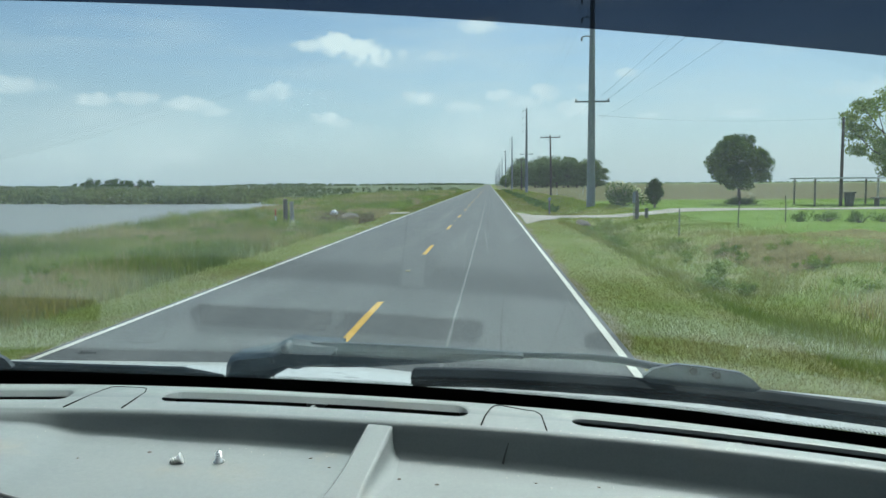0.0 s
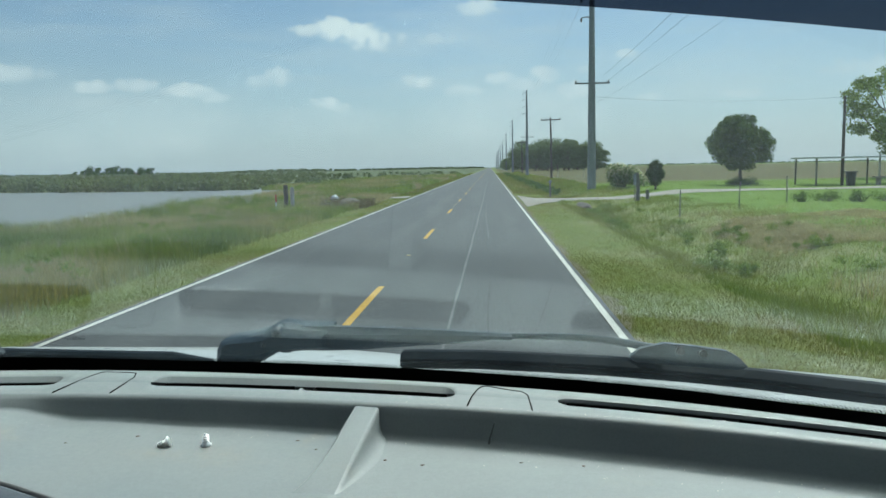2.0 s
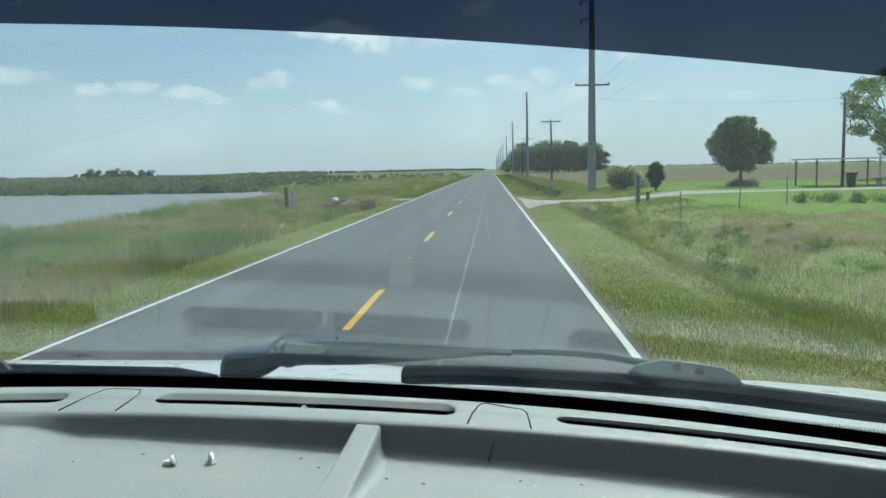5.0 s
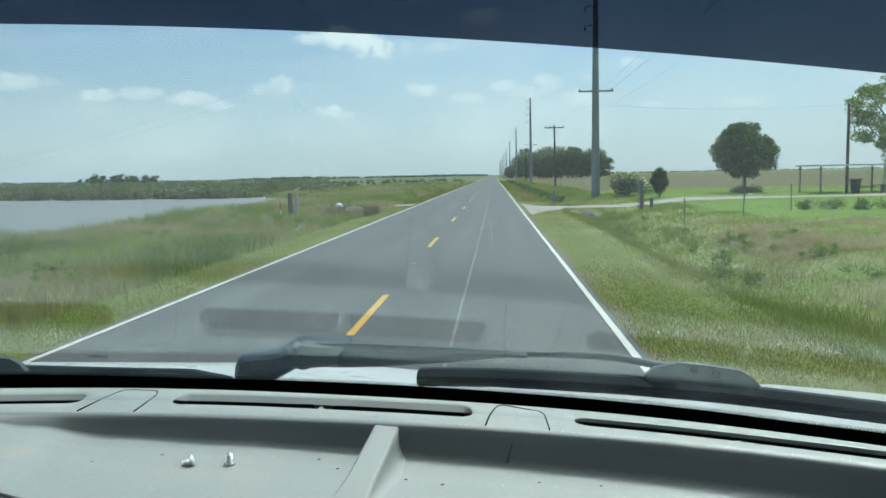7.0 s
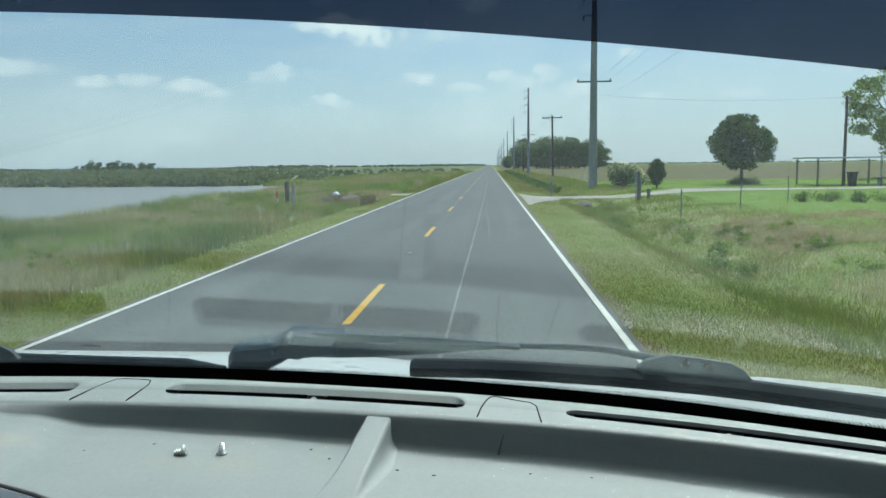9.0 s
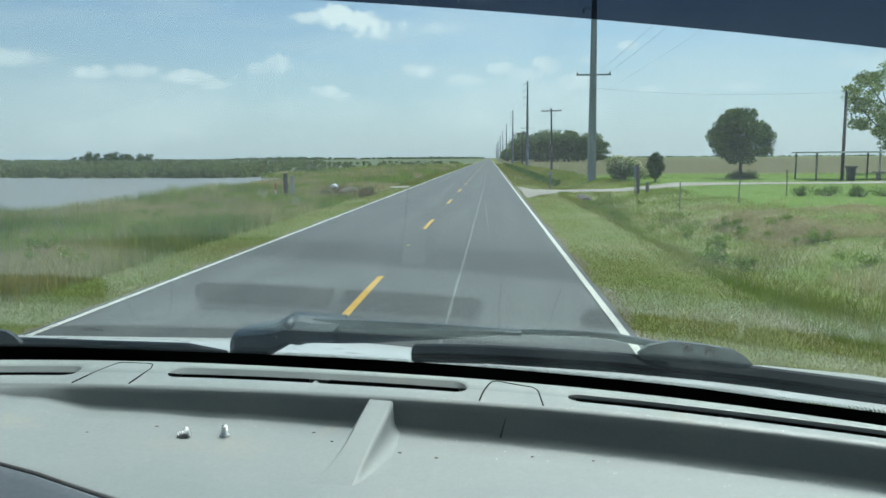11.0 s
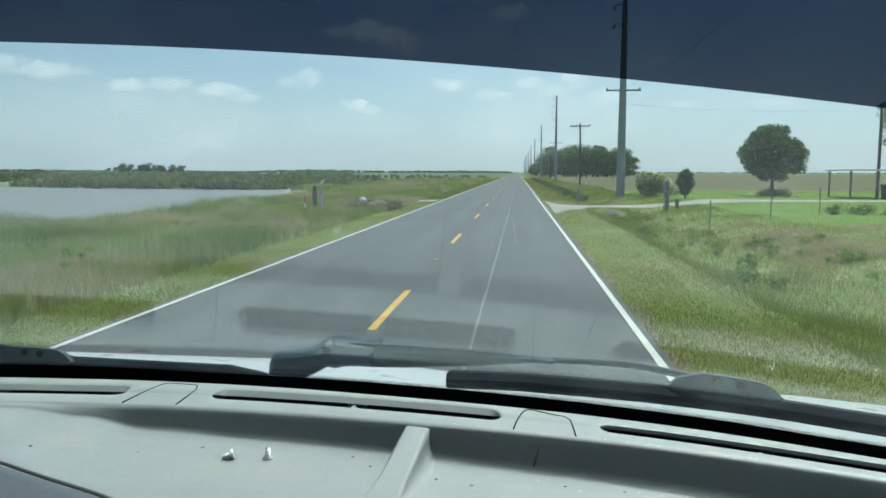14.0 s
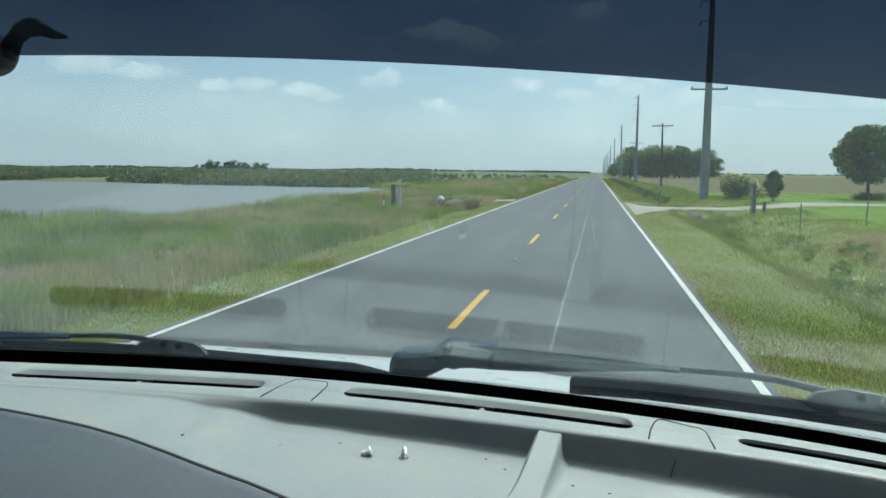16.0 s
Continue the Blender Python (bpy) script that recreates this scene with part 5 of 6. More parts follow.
for i in range(5):
    t = copy_thing(grove[i % 3], Matrix.Translation((9 + rng.uniform(-2, 2), 430 + 45 * i, 0)))
    t.scale = (0.55, 0.55, 0.5)
    tagged(t, "dark tree standing by the road far off", "tree", "far roadside trees")


def far_woods(name, seed, n, place, size, label):
    """A wood seen from afar: one mass of foliage."""
    rng = np.random.default_rng(seed)
    cs, rs = [], []
    for i in range(n):
        x, y, h = place(rng, i / max(1, n - 1))
        for _ in range(3):
            cs.append((x + rng.normal() * h * 0.35, y + rng.normal() * h * 0.25, h * rng.uniform(0.12, 0.68)))
            rs.append(h * rng.uniform(0.22, 0.38))
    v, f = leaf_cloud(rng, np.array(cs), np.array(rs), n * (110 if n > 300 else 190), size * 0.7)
    o = new(name, quick_mesh(name, v, f, M_LEAF_DARK if seed == 41 else M_LEAF_HAZED))
    tagged(o, label, "woods", kind="stuff")


far_woods("far_woods", 41, 24, lambda r, t: (-640 + 106 * t + (6 if t > 0.42 else 0), 1200 + 12 * r.normal(), r.uniform(14, 19) * (0.55 if t < 0.10 else 1.0)), 1.8, "clump of dark trees on the far left horizon")
far_woods("far_woods", 42, 760, lambda r, t: (-2300 + 2280 * t, 2300 + 60 * r.normal(), (4.5 + 3.5 * r.random()) * (0.85 + 0.6 * sin(23 * t) * sin(7 * t))), 3.4, "low hazy line of woods along the horizon")
far_woods("far_woods", 43, 260, lambda r, t: (60 + 1100 * t, 2000 + 40 * r.normal(), r.uniform(2.5, 4.5)), 1.8, "low hazy line of woods beyond the fields")
far_woods("far_woods", 44, 90, lambda r, t: (-520 + 330 * t, 900 + 90 * r.normal(), r.uniform(1.5, 4)), 0.7, "scattered scrub along the far marsh")

# trees and scrub already passed, on the marsh side
passed = [build_tree(51, 9.0, 7.5, 0.12, 9000, 0.16, M_LEAF, "round", 34), build_tree(52, 13.0, 7.0, 0.18, 9000, 0.17, M_LEAF, "spread", 30)]
put_tree(passed[0], -10.5, -92, 0.3, "dense round tree crowding the roadside", "roadside trees")
put_tree(passed[1], -12.0, -84, 1.2, "tall open-crowned roadside tree", "roadside trees")
for x, y, k in ((-13, -76, 0), (-11.5, -70, 0), (-15, -30, 1)):
    t = copy_thing(passed[k], Matrix.Translation((x, y, land(x, y))) @ Matrix.Rotation(x, 4, "Z"))
    tagged(t, "leafy tree on the marsh side of the road", "tree", "roadside trees")
for i in range(7):
    build_bush(60 + i, 5.0, 3.0, 3000, 0.12, M_LEAF, "dense green roadside scrub bush", -11.5 - (i % 2), -66 + 6 * i, "scrub_bush")


# ---- poles and cables ----
def steel_pole():
    p = thing("utility_pole", "tall grey tapered steel utility pole beside the road", "utility pole", "steel poles")
    bm = bmesh.new()
    add_tube(bm, [(0, 0, -0.3), (0, 0, 0.0), (0, 0, 6.0), (0, 0, 12.5), (0, 0, 19.0)], [0.36, 0.36, 0.30, 0.235, 0.165], 14)
    part("shaft", bm, M_GALV, p, "grey weathered steel shaft", True)
    part("crossarm", box((-1.4, -0.29, 8.55), (1.4, -0.20, 8.68), 0.015), M_GALV, p, "thin steel crossarm")
    for z in (18.3, 16.8, 15.3, 13.8):
        bm = bmesh.new()
        add_tube(bm, [(0, 0, z), (-0.45, 0, z + 0.12), (-0.85, 0, z + 0.05)], [0.06, 0.05, 0.035], 6)
        arm = part("bracket", bm, M_GALV, p)
        bm = bmesh.new()
        add_tube(bm, [(-0.85, 0, z + 0.03), (-0.85, 0, z - 0.12), (-0.85, 0, z - 0.3)], [0.05, 0.09, 0.05], 8)
        part("insulator", bm, M_PORCELAIN, arm)
    for x in (-1.3, 1.3):
        bm = bmesh.new()
        add_tube(bm, [(x, -0.245, 8.67), (x, -0.245, 8.86)], [0.06, 0.045], 8)
        part("insulator", bm, M_PORCELAIN, p)
    return p


def wooden_pole():
    p = thing("utility_pole", "dark wooden utility pole with a timber crossarm", "utility pole", "wooden poles")
    bm = bmesh.new()
    add_tube(bm, [(0, 0, -0.3), (0, 0, 0), (0.02, 0, 5.0), (0.0, 0, 8.95)], [0.165, 0.16, 0.14, 0.11], 10)
    part("shaft", bm, M_POLE, p, "dark creosoted wooden shaft", True)
    part("crossarm", box((-1.4, -0.21, 8.49), (1.4, -0.10, 8.62), 0.012), M_POLE, p, "timber crossarm")
    for s in (-1, 1):
        bm = bmesh.new()
        add_tube(bm, [(s * 0.75, -0.16, 8.49), (0.0, -0.14, 7.9)], [0.02, 0.02], 6)
        part("brace", bm, M_GALV, p)
    for x in (-1.3, -0.55, 1.3):
        bm = bmesh.new()
        add_tube(bm, [(x, -0.155, 8.61), (x, -0.155, 8.71), (x, -0.155, 8.81)], [0.025, 0.07, 0.04], 8)
        part("insulator", bm, M_PORCELAIN, p)
    return p


STEEL = [(8.3, y) for y in (-118, -10, 101.8, 211.5, 321, 430, 540, 650, 760, 870, 980, 1090)]
WOOD = [(8.78, y) for y in (-45, 49, 149, 249, 349)]
first = steel_pole()
first.location = (*STEEL[0], land(*STEEL[0]))
for x, y in STEEL[1:]:
    copy_thing(first, Matrix.Translation((x, y, land(x, y))))
first = wooden_pole()
first.location = (*WOOD[0], land(*WOOD[0]))
for x, y in WOOD[1:]:
    copy_thing(first, Matrix.Translation((x, y, land(x, y))) @ Matrix.Rotation(-0.014, 4, "Y"))


def cable(a, b, sag, r=0.008):
    a, b = Vector(a), Vector(b)
    pts = [a.lerp(b, i / 14) - Vector((0, 0, sag * 4 * (i / 14) * (1 - i / 14))) for i in range(15)]
    o = new("cable", mesh_of("cable", tube(pts, [r] * 15, 4), M_WIRE))
    tagged(o, "thin sagging power cable strung between poles", "cable", "power cables")


for (x0, y0), (x1, y1) in zip(STEEL[:5], STEEL[1:6]):
    for z in (18.0, 16.5, 15.0):
        cable((x0 - 0.85, y0, land(x0, y0) + z), (x1 - 0.85, y1, land(x1, y1) + z), 1.6)
for (x0, y0), (x1, y1) in zip(WOOD[:4], WOOD[1:5]):
    for dx in (-1.3, -0.55, 1.3):
        cable((x0 + dx, y0 - 0.155, land(x0, y0) + 8.79), (x1 + dx, y1 - 0.155, land(x1, y1) + 8.79), 1.0, 0.007)
cable((8.3, 101.8, 7.6), (25.6, 95.6, 6.6), 0.35, 0.008)

# ---- house and yard ----
HX0, HX1, HY0, HY1 = 35.0, 43.6, 94.0, 105.0
EAVE, RIDGE = 2.25, 3.75


def build_house():
    house = thing("house", "low brown brick farmhouse with a grey shingle gable roof", "house", at=(0, 0, land(36, 100)))
    xm = (HX0 + HX1) / 2
    # gable wall with two window openings, made of butted panels
    bm = bmesh.new()
    w1, w2 = (HX0 + 2.1, HX0 + 3.9), (HX0 + 4.9, HX0 + 6.6)
    for x0, x1 in ((HX0, w1[0]), (w1[1], w2[0]), (w2[1], HX1)):
        add_box(bm, (x0, HY0, 0), (x1, HY0 + 0.2, EAVE))
    for a, b in (w1, w2):
        add_box(bm, (a, HY0, 0), (b, HY0 + 0.2, 0.65))
        add_box(bm, (a, HY0, 1.85), (b, HY0 + 0.2, EAVE))
    v = [bm.verts.new(p) for p in ((HX0, HY0, EAVE), (HX1, HY0, EAVE), (xm, HY0, RIDGE), (HX0, HY0 + 0.2, EAVE), (HX1, HY0 + 0.2, EAVE), (xm, HY0 + 0.2, RIDGE))]
    for f in ((0, 1, 2), (5, 4, 3), (0, 2, 5, 3), (2, 1, 4, 5)):
        bm.faces.new([v[i] for i in f])
    part("gable_wall", bm, M_BRICK, house, "brown brick gable wall")
    part("side_wall", box((HX1 - 0.2, HY0 + 0.2, 0), (HX1, HY1, EAVE)), M_BRICK, house)
    part("back_wall", box((HX0, HY1 - 0.2, 0), (HX1 - 0.2, HY1, EAVE)), M_BRICK, house)
    # porch side, set back behind posts
    part("porch_wall", box((HX0 + 1.9, HY0 + 0.2, 0), (HX0 + 2.08, HY1 - 0.2, EAVE)), M_BRICK, house, "shaded wall behind the porch")
    for i in range(5):
        y = HY0 + 0.3 + i * 3.8
        part("porch_post", box((HX0 + 0.02, y, 0), (HX0 + 0.16, y + 0.14, EAVE), 0.01), M_SIDING, house)
    for a, b in (w1, w2):
        win = part("window", box((a + 0.05, HY0 + 0.08, 0.70), (b - 0.05, HY0 + 0.11, 1.80)), M_PANE, house, "dark window")
        part("frame", box((a, HY0 + 0.05, 1.80), (b, HY0 + 0.13, 1.85)), M_SIDING, win)
        part("sill", box((a - 0.05, HY0 - 0.05, 0.65), (b + 0.05, HY0 + 0.13, 0.70)), M_SIDING, win)
    for sx in (-1, 1):
        xe = HX0 - 0.55 if sx < 0 else HX1 + 0.55
        bm = bmesh.new()
        ze = EAVE - 0.12
        top = [[(xe, y, ze), (xm, y, RIDGE + 0.12)] for y in (HY0 - 0.6, HY0 + 4, HY0 + 9, HY1 + 0.5)]
        low = [[(xe, y, ze - 0.14), (xm, y, RIDGE - 0.02)] for y in (HY0 - 0.6, HY0 + 4, HY0 + 9, HY1 + 0.5)]
        roof = part("roof", slab(top, low), M_SHINGLE, house, "grey shingle roof slope")
        course = 9
        for k in range(course):
            t0, t1 = k / course, (k + 1.08) / course
            bm = bmesh.new()
            p = lambda t, y, up: (xe + (xm - xe) * min(1, t), y, ze + (RIDGE + 0.12 - ze) * min(1, t) + up)
            top = [[p(t0, y, 0.03), p(t1, y, 0.008)] for y in (HY0 - 0.62, HY1 + 0.52)]
            low = [[p(t0, y, 0.004), p(t1, y, 0.004)] for y in (HY0 - 0.62, HY1 + 0.52)]
            part("shingle_course", slab(top, low), M_SHINGLE, roof)
    part("floor_slab", box((HX0 - 0.2, HY0 - 0.2, -0.3), (HX1 + 0.1, HY1 + 0.1, 0.02)), M_SIDING, house)
    return house


build_house()


def build_wing():
    wing = thing("outbuilding", "long low grey-brown outbuilding beside the farmhouse", "outbuilding", at=(3.0, -2.5, land(48, 100)))
    bm = bmesh.new()
    add_box(bm, (41.6, 99, -0.2), (44.0, 106, 2.1))
    add_box(bm, (46.2, 99, -0.2), (58.0, 106, 2.1))
    add_box(bm, (44.0, 104.8, -0.2), (46.2, 106, 2.1))
    part("wall", bm, M_SIDING, wing, "weathered wall with an open bay")
    part("roof", box((41.2, 98.4, 2.102), (58.6, 106.6, 2.3), 0.03), M_SHINGLE, wing)
    for x in (47.6, 51.0, 54.4):
        w = part("window", box((x, 98.985, 0.8), (x + 1.3, 98.998, 1.7)), M_PANE, wing, "dark window")
        part("frame", box((x - 0.06, 98.96, 1.702), (x + 1.36, 98.997, 1.78)), M_PAINT, w)


build_wing()


def build_canopy():
    c = thing("carport", "thin flat carport roof on slim posts beside the house", "carport", at=(-1.6, -7.5, land(28, 97)))
    part("roof", box((25.0, 102.5, 1.96), (36.2, 107.0, 2.06), 0.02), M_METAL_ROOF, c, "pale sheet metal roof")
    for x, y in ((25.2, 102.8), (25.2, 106.6), (30.6, 102.8), (30.6, 106.6), (36.0, 102.8), (36.0, 106.6)):
        part("post", box((x, y, -0.1), (x + 0.1, y + 0.1, 1.958)), M_WEATHERED, c)


build_canopy()
yard_pole = thing("yard_pole", "slim dark wooden service pole in the yard", "pole", at=(25.6, 95.6, land(25.6, 95.6)))
part("shaft", tube([(0, 0, -0.2), (0, 0, 3.4), (0, 0, 6.4)], [0.12, 0.11, 0.09], 8), M_POLE, yard_pole, "", True)
bin_ = thing("trash_bin", "dark plastic wheeled trash bin by the carport", "bin", at=(25.3, 93.6, land(25.3, 93.6)))
bm = bmesh.new()
add_tube(bm, [(0, 0, 0), (0, 0, 0.1), (0, 0, 0.95)], [0.26, 0.28, 0.36], 8)
part("body", bm, M_RUBBER, bin_)
part("lid", box((-0.36, -0.38, 0.952), (0.36, 0.36, 1.02), 0.03), M_RUBBER, bin_)
bench = thing("picnic_bench", "pale weathered timber bench on the lawn", "bench", at=(27.9, 93.4, land(27.9, 93.4)))
part("seat", box((-1.1, -0.3, 0.55), (1.1, 0.3, 0.62), 0.01), M_WEATHERED, bench)
for x in (-0.85, 0.8):
    part("leg", box((x, -0.28, -0.02), (x + 0.09, 0.28, 0.548)), M_WEATHERED, bench)


def build_barn(x, y, w, d, eave, ridge, label):
    b = thing("barn", label, "barn", "barns", at=(x, y, land(x, y)))
    bm = bmesh.new()
    add_box(bm, (-w / 2, -d / 2, -0.2), (w / 2, d / 2, eave))
    for s in (-1, 1):
        vs = [bm.verts.new(p) for p in ((s * w / 2, -d / 2, eave), (s * w / 2, d / 2, eave), (s * w / 2, 0, ridge))]
        bm.faces.new(vs)
    part("wall", bm, M_RED, b, "dark red boarded wall")
    for s in (-1, 1):
        top = [[(xx, s * (d / 2 + 0.4), eave - 0.1), (xx, 0, ridge + 0.12)] for xx in (-w / 2 - 0.4, w / 2 + 0.4)]
        low = [[(xx, s * (d / 2 + 0.4), eave - 0.2), (xx, 0, ridge + 0.02)] for xx in (-w / 2 - 0.4, w / 2 + 0.4)]
        part("roof", slab(top, low), M_METAL_ROOF, b, "white metal roof")
    part("door", box((-1.8, -d / 2 - 0.06, 0), (1.8, -d / 2 - 0.003, eave * 0.8)), M_WEATHERED, b)


build_barn(-548, 1215, 22, 12, 4.0, 7.0, "pale far shed with a white metal roof among trees")
build_barn(86, 104, 16, 10, 2.6, 4.4, "red barn with a bright white metal roof")
build_barn(69, 110, 13, 7, 1.7, 2.5, "low red shed with a white metal roof")

# ---- posts, mailbox and fence ----
def post(x, y, h, r, mat, label, group="", tilt=0.0):
    o = thing("fence_post", label, "fence post", group, at=(x, y, land(x, y)))
    bm = bmesh.new()
    add_tube(bm, [(0, 0, -0.25), (0, 0, h * 0.5), (tilt * h, 0, h - 0.02), (tilt * h, 0, h)], [r, r, r * 0.97, r * 0.8], 9)
    part("stake", bm, mat, o, "", False)
    return o


post(8.75, 19.1, 1.16, 0.135, M_POLE, "thick dark timber gate post with a pale cut top")
post(-10.9, 78.0, 1.5, 0.12, M_POLE, "dark timber post standing in the marsh grass", "field gate posts")
post(-10.62, 78.25, 1.35, 0.11, M_SIDING, "pale timber post beside a dark one in the marsh grass", "field gate posts")
post(8.15, 81.2, 1.6, 0.115, M_WEATHERED, "thick grey timber gate post by the driveway", "drive gate posts", -0.03)
post(8.7, 81.3, 0.6, 0.10, M_WEATHERED, "short grey timber stub beside the gate post", "drive gate posts")
for x, y, t in ((7.4, 68.6, 0.0), (10.0, 69.6, 0.03), (12.4, 71.0, -0.02), (31.6, 92, 0.02)):
    post(x, y, 1.1, 0.024, M_WEATHERED, "slim dark steel fence post at the field's edge", "field fence posts", t)
for x, y, t in ((10.2, 155, 0.0), (13.5, 150, 0.05), (17, 146, -0.03), (21, 143, 0.02)):
    post(x, y, 1.15, 0.04, M_SIDING, "pale slim fence post at the edge of the tilled field", "pale fence posts", t)
board = thing("sign_board", "narrow grey board fixed beside the timber gate post", "board", at=(7.97, 81.12, land(7.97, 81.12)))
part("panel", box((-0.075, -0.02, 0.95), (0.075, 0.02, 1.58), 0.006), M_GALV, board)
part("stake", box((-0.02, 0.021, -0.2), (0.02, 0.05, 1.3)), M_WEATHERED, board)
marker = thing("marker_stake", "slim red and white marker stake in the marsh grass", "marker", at=(-11.5, 78.2, land(-11.5, 78.2)))
part("stake", tube([(0, 0, -0.2), (0, 0, 0.62)], [0.04, 0.04], 8), M_PAINT, marker, "white lower half")
part("cap", tube([(0, 0, 0.62), (0, 0, 1.0)], [0.045, 0.042], 8), material("red_marker", (0.45, 0.06, 0.04), 0.5, scale=8.0, amount=0.4), marker, "red upper half")
litter = thing("litter_bag", "crumpled white plastic bag caught in the grass", "litter", at=(-9.2, 82.5, land(-9.2, 82.5)))
bm = bmesh.new()
bmesh.ops.create_icosphere(bm, subdivisions=3, radius=0.22, matrix=Matrix.Translation((0, 0, 0.45)) @ Matrix.Diagonal((1.2, 0.8, 0.8, 1)))
for v in bm.verts:
    v.co *= 1.0 + 0.22 * noise.noise(v.co * 6.0)
part("bag", bm, M_PAINT, litter, "", True)


def culvert(x, y, r, label):
    """The mouth of a ribbed pipe that runs under an entrance."""
    c = thing("culvert", label, "culvert", "culverts", at=(x, y, land(x, y) - 0.05))
    bm = bmesh.new()
    n = 24
    outer = [(0, 0.06 * i - 0.6, 0.0) for i in range(n)]
    add_tube(bm, outer, [r * (1.0 if i % 2 else 1.06) for i in range(n)], 20, False)
    add_tube(bm, outer[::-1], [r * (0.90 if i % 2 else 0.95) for i in range(n)], 20, False)
    rim = [[bm.verts.new((k * r * cos(2 * pi * j / 20), -0.6, k * r * sin(2 * pi * j / 20))) for j in range(20)] for k in (1.06, 0.95)]
    for j in range(20):
        bm.faces.new((rim[0][j], rim[0][(j + 1) % 20], rim[1][(j + 1) % 20], rim[1][j]))
    part("pipe", bm, M_CULVERT, c, "ribbed rusty steel pipe", True)
    # black plug: the pipe's inner shade put into its colour
    part("inside", tube([(0, 0.2, 0), (0, 0.7, 0)], [r * 0.89, r * 0.89], 16), M_BLACK, c, "black plug for the shade inside the pipe")
    bm = bmesh.new()
    rows = []
    for i in range(13):
        a = pi * i / 12
        rows.append([(cos(a) * r * k, yy + 0.05 * noise.noise((a * 3, yy * 4, x)), sin(a) * r * k * 0.8 + 0.04 * noise.noise((a * 4, yy * 3, y)) - 0.06) for yy, k in ((-0.35, 1.08), (-0.15, 1.5), (0.4, 1.9), (1.2, 2.3), (2.2, 2.0))])
    grid_faces(bm, rows)
    part("soil_bank", bm, M_SOIL, c, "bare brown soil heaped over the pipe", True)
    return c


M_CULVERT = material("rusty_pipe", (0.20, 0.16, 0.13), 0.8, 0.3, dark=(0.11, 0.085, 0.07), scale=5.0, amount=0.8, fine=40.0, fine_amount=0.3)
M_SOIL = material("brown_soil", (0.15, 0.125, 0.085), 0.95, dark=(0.10, 0.085, 0.06), scale=2.0, amount=0.7, fine=18.0, fine_amount=0.4, bump=0.6, bump_scale=12.0, bump_far=0.03)
culvert(5.2, 81.0, 0.27, "rusty culvert pipe mouth under the driveway")
culvert(-8.1, 80.0, 0.36, "dark culvert pipe mouth in the marsh-side ditch")
blades("dry_grass", 38, (-24, -13.5, 60, 100), 3400, 0.62, 0.010, M_DRY, "pale tan stalks along the pond's edge", "grass", tuft=6, lean=0.6, keep=lambda x, y: not_water(x, y) * (1.0 if noise.noise((x * 0.2, y * 0.12, 11.0)) > 0.1 else 0.04))
blades("dead_brush", 36, (-9.6, -6.9, 79.4, 83.0), 260, 0.75, 0.014, foliage("dead_stalk", (0.19, 0.15, 0.11), (0.13, 0.10, 0.075)), "dead brown brush over the ditch pipe", "brush", tuft=7, lean=0.6)
blades("dry_grass", 37, (6.9, 12.5, 56.5, 64.5), 5200, 0.20, 0.012, M_DRY, "pale flattened dry grass beyond the ditch", "grass", tuft=7, lean=1.1, keep=lambda x, y: 1.0 if noise.noise((x * 0.45, y * 0.3, 3.0)) > -0.05 else 0.06)
box_ = thing("mailbox", "small grey mailbox on a timber post by the driveway", "mailbox", at=(4.1, 91.5, land(4.1, 91.5)))
part("post", box((-0.05, -0.05, -0.2), (0.05, 0.05, 1.0)), M_WEATHERED, box_)
bm = box((-0.11, -0.25, 1.002), (0.11, 0.25, 1.24), 0.07)
part("box", bm, M_GALV, box_, "rounded metal box")

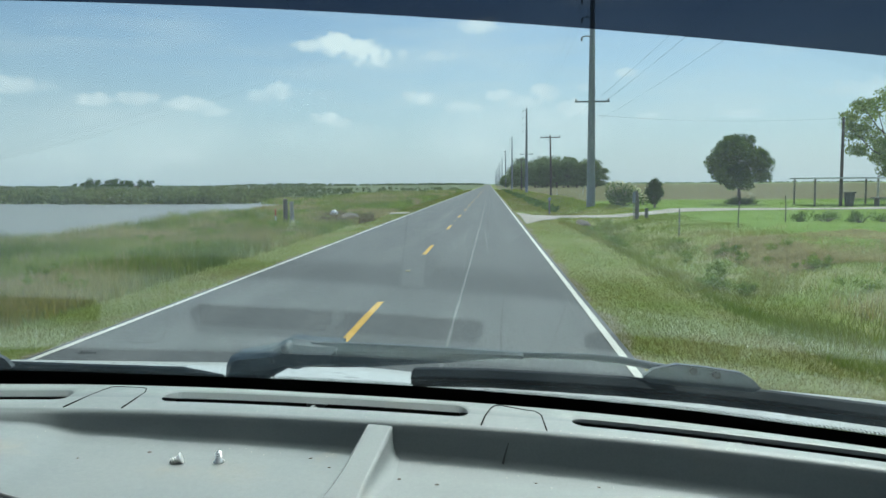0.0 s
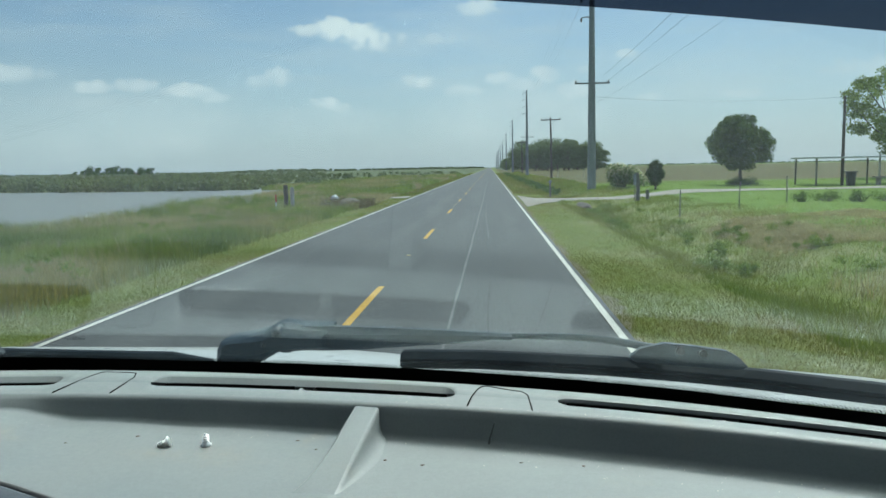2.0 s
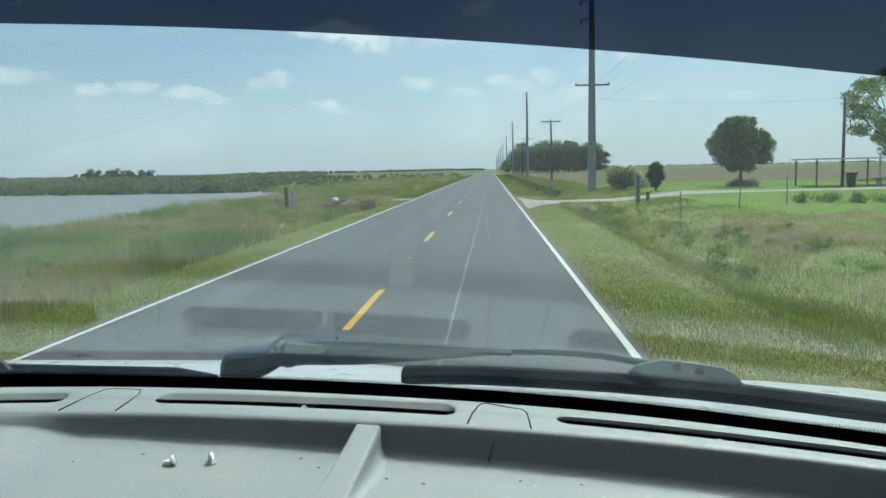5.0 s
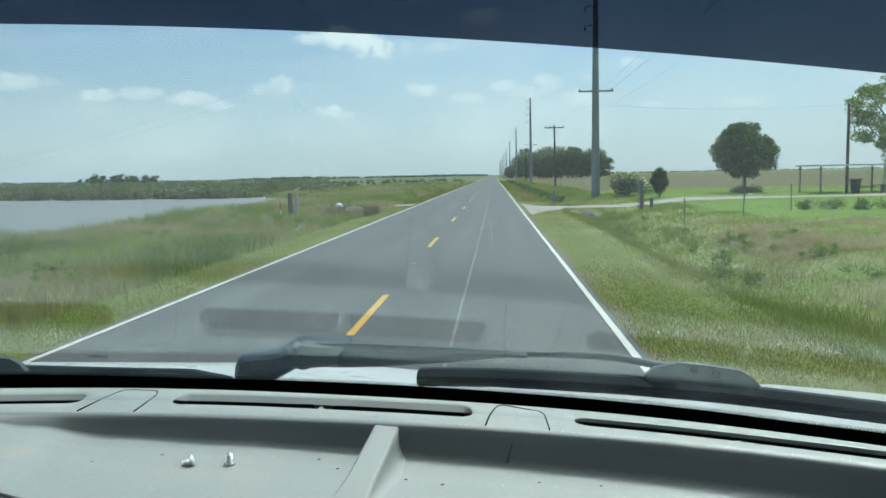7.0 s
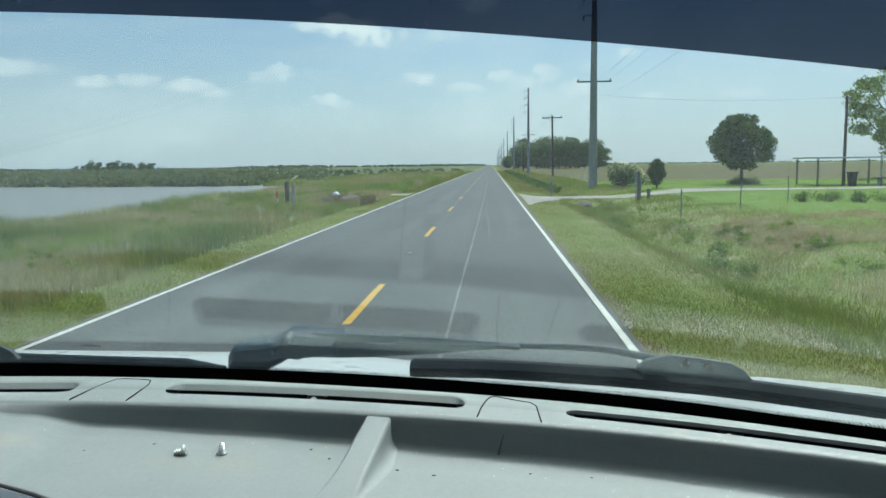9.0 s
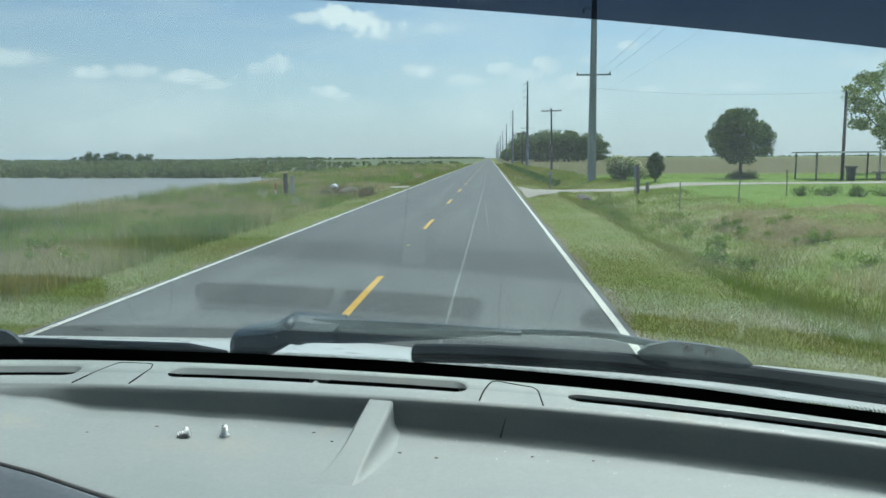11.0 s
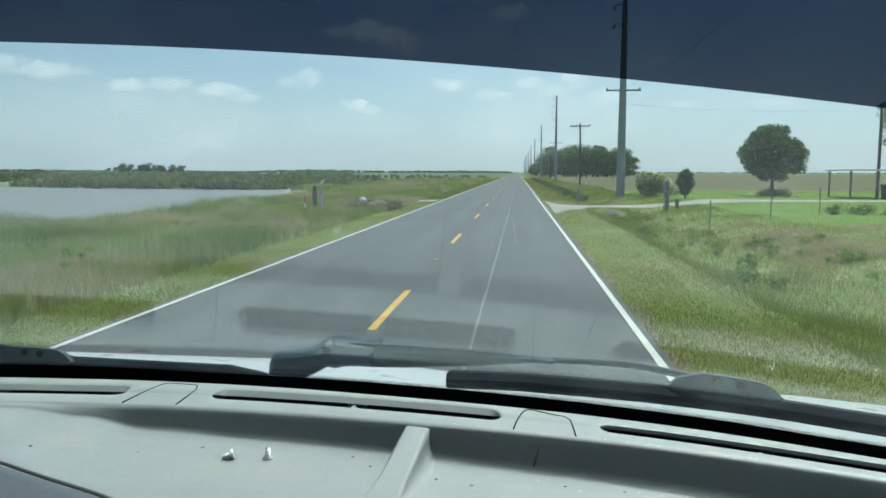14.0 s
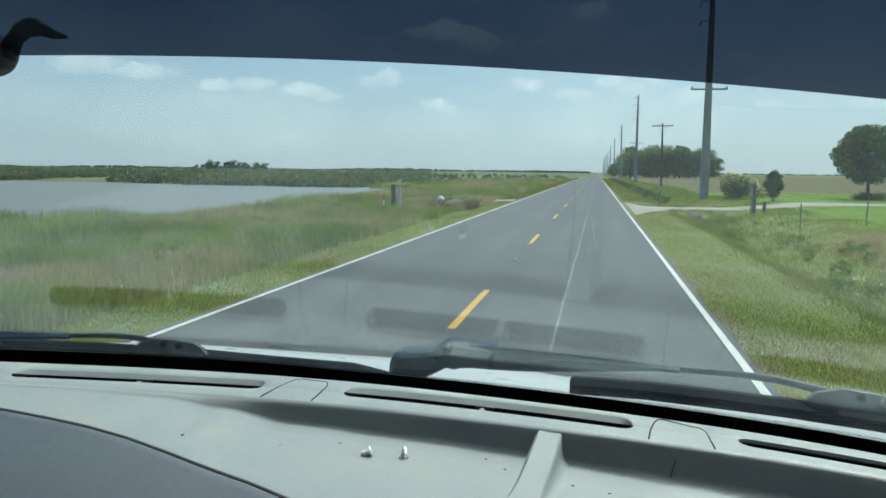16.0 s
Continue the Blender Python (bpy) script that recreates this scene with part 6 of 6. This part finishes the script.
# ---- small things on the dashboard ----
def build_screw(label, m):
    s = thing("screw", label, "screw", "loose screws")
    bm = bmesh.new()
    add_tube(bm, [(0, 0, 0), (0, 0, 0.0009), (0, 0, 0.0024), (0, 0, 0.0044), (0, 0, 0.0062)], [0.0060, 0.0063, 0.0046, 0.0033, 0.0027], 18)
    part("head", bm, M_STEEL, s, "", True)
    # the thread: a ridge that winds up the shank
    bm = bmesh.new()
    rows = []
    for i in range(33):
        z = 0.0055 + 0.0085 * i / 32
        taper = 1.0 if i < 24 else 1.0 - 0.085 * (i - 23)
        row = []
        for j in range(17):
            a = 2 * pi * j / 16
            turn = (z / 0.0026 - j / 16) % 1.0
            r = (0.0023 + 0.0019 * max(0.0, 1.0 - abs(turn - 0.5) / 0.3)) * taper
            row.append((r * cos(a), r * sin(a), z))
        rows.append(row)
    grid_faces(bm, rows)
    bmesh.ops.remove_doubles(bm, verts=bm.verts, dist=0.00001)
    part("thread", bm, M_STEEL, s)
    s.matrix_basis = VAN @ m
    return s


build_screw("bright self-tapping screw standing on its head on the dashboard", Matrix.Translation((-0.2815, 0.770, Z0 + tray_z(-0.2815) + 0.0002)) @ Matrix.Scale(0.93, 4))
build_screw("bright self-tapping screw lying tipped over on the dashboard", Matrix.Translation((-0.3190, 0.766, Z0 + tray_z(-0.319) + 0.0056)) @ Matrix.Rotation(radians(14), 4, "Z") @ Matrix.Rotation(radians(-108), 4, "Y") @ Matrix.Scale(0.93, 4))


def build_duck():
    """A small dark duck figure hung before the sun film, one plain mesh."""
    bm = bmesh.new()
    y = 0.53
    k = 1.06
    def ball(x, z, rx, rz, ry=None, turn=0.0):
        m = Matrix.Translation((x * k, y, Z0 + z * k)) @ Matrix.Rotation(turn, 4, "Y") @ Matrix.Diagonal((rx, ry or rx, rz, 1))
        bmesh.ops.create_uvsphere(bm, u_segments=20, v_segments=12, radius=1.0, matrix=m)
    ball(-0.562, 0.116, 0.032, 0.021, 0.020, 0.35)
    add_tube(bm, [(-0.540 * k, y, Z0 + 0.112 * k), (-0.530 * k, y, Z0 + 0.126 * k), (-0.522 * k, y, Z0 + 0.133 * k)], [0.010, 0.0065, 0.008], 12)
    ball(-0.514, 0.1345, 0.0125, 0.0078, 0.008, 0.1)
    add_tube(bm, [(-0.504 * k, y, Z0 + 0.132 * k), (-0.494 * k, y, Z0 + 0.128 * k), (-0.484 * k, y, Z0 + 0.1265 * k)], [0.0055, 0.0035, 0.0015], 10)
    add_tube(bm, [(-0.575 * k, y, Z0 + 0.13 * k), (-0.585 * k, y + 0.02, Z0 + 0.19), (-0.59 * k, y + 0.0, Z0 + 0.262)], [0.0012, 0.0012, 0.0012], 6)
    o = new("duck_figure", mesh_of("duck_figure", bm, material("duck_paint", (0.008, 0.009, 0.011), 0.5, scale=40.0, amount=0.6, fine=150.0), True))
    o.matrix_basis = VAN
    tagged(o, "small dark hanging duck figure under the roof lining", "figurine")


build_duck()
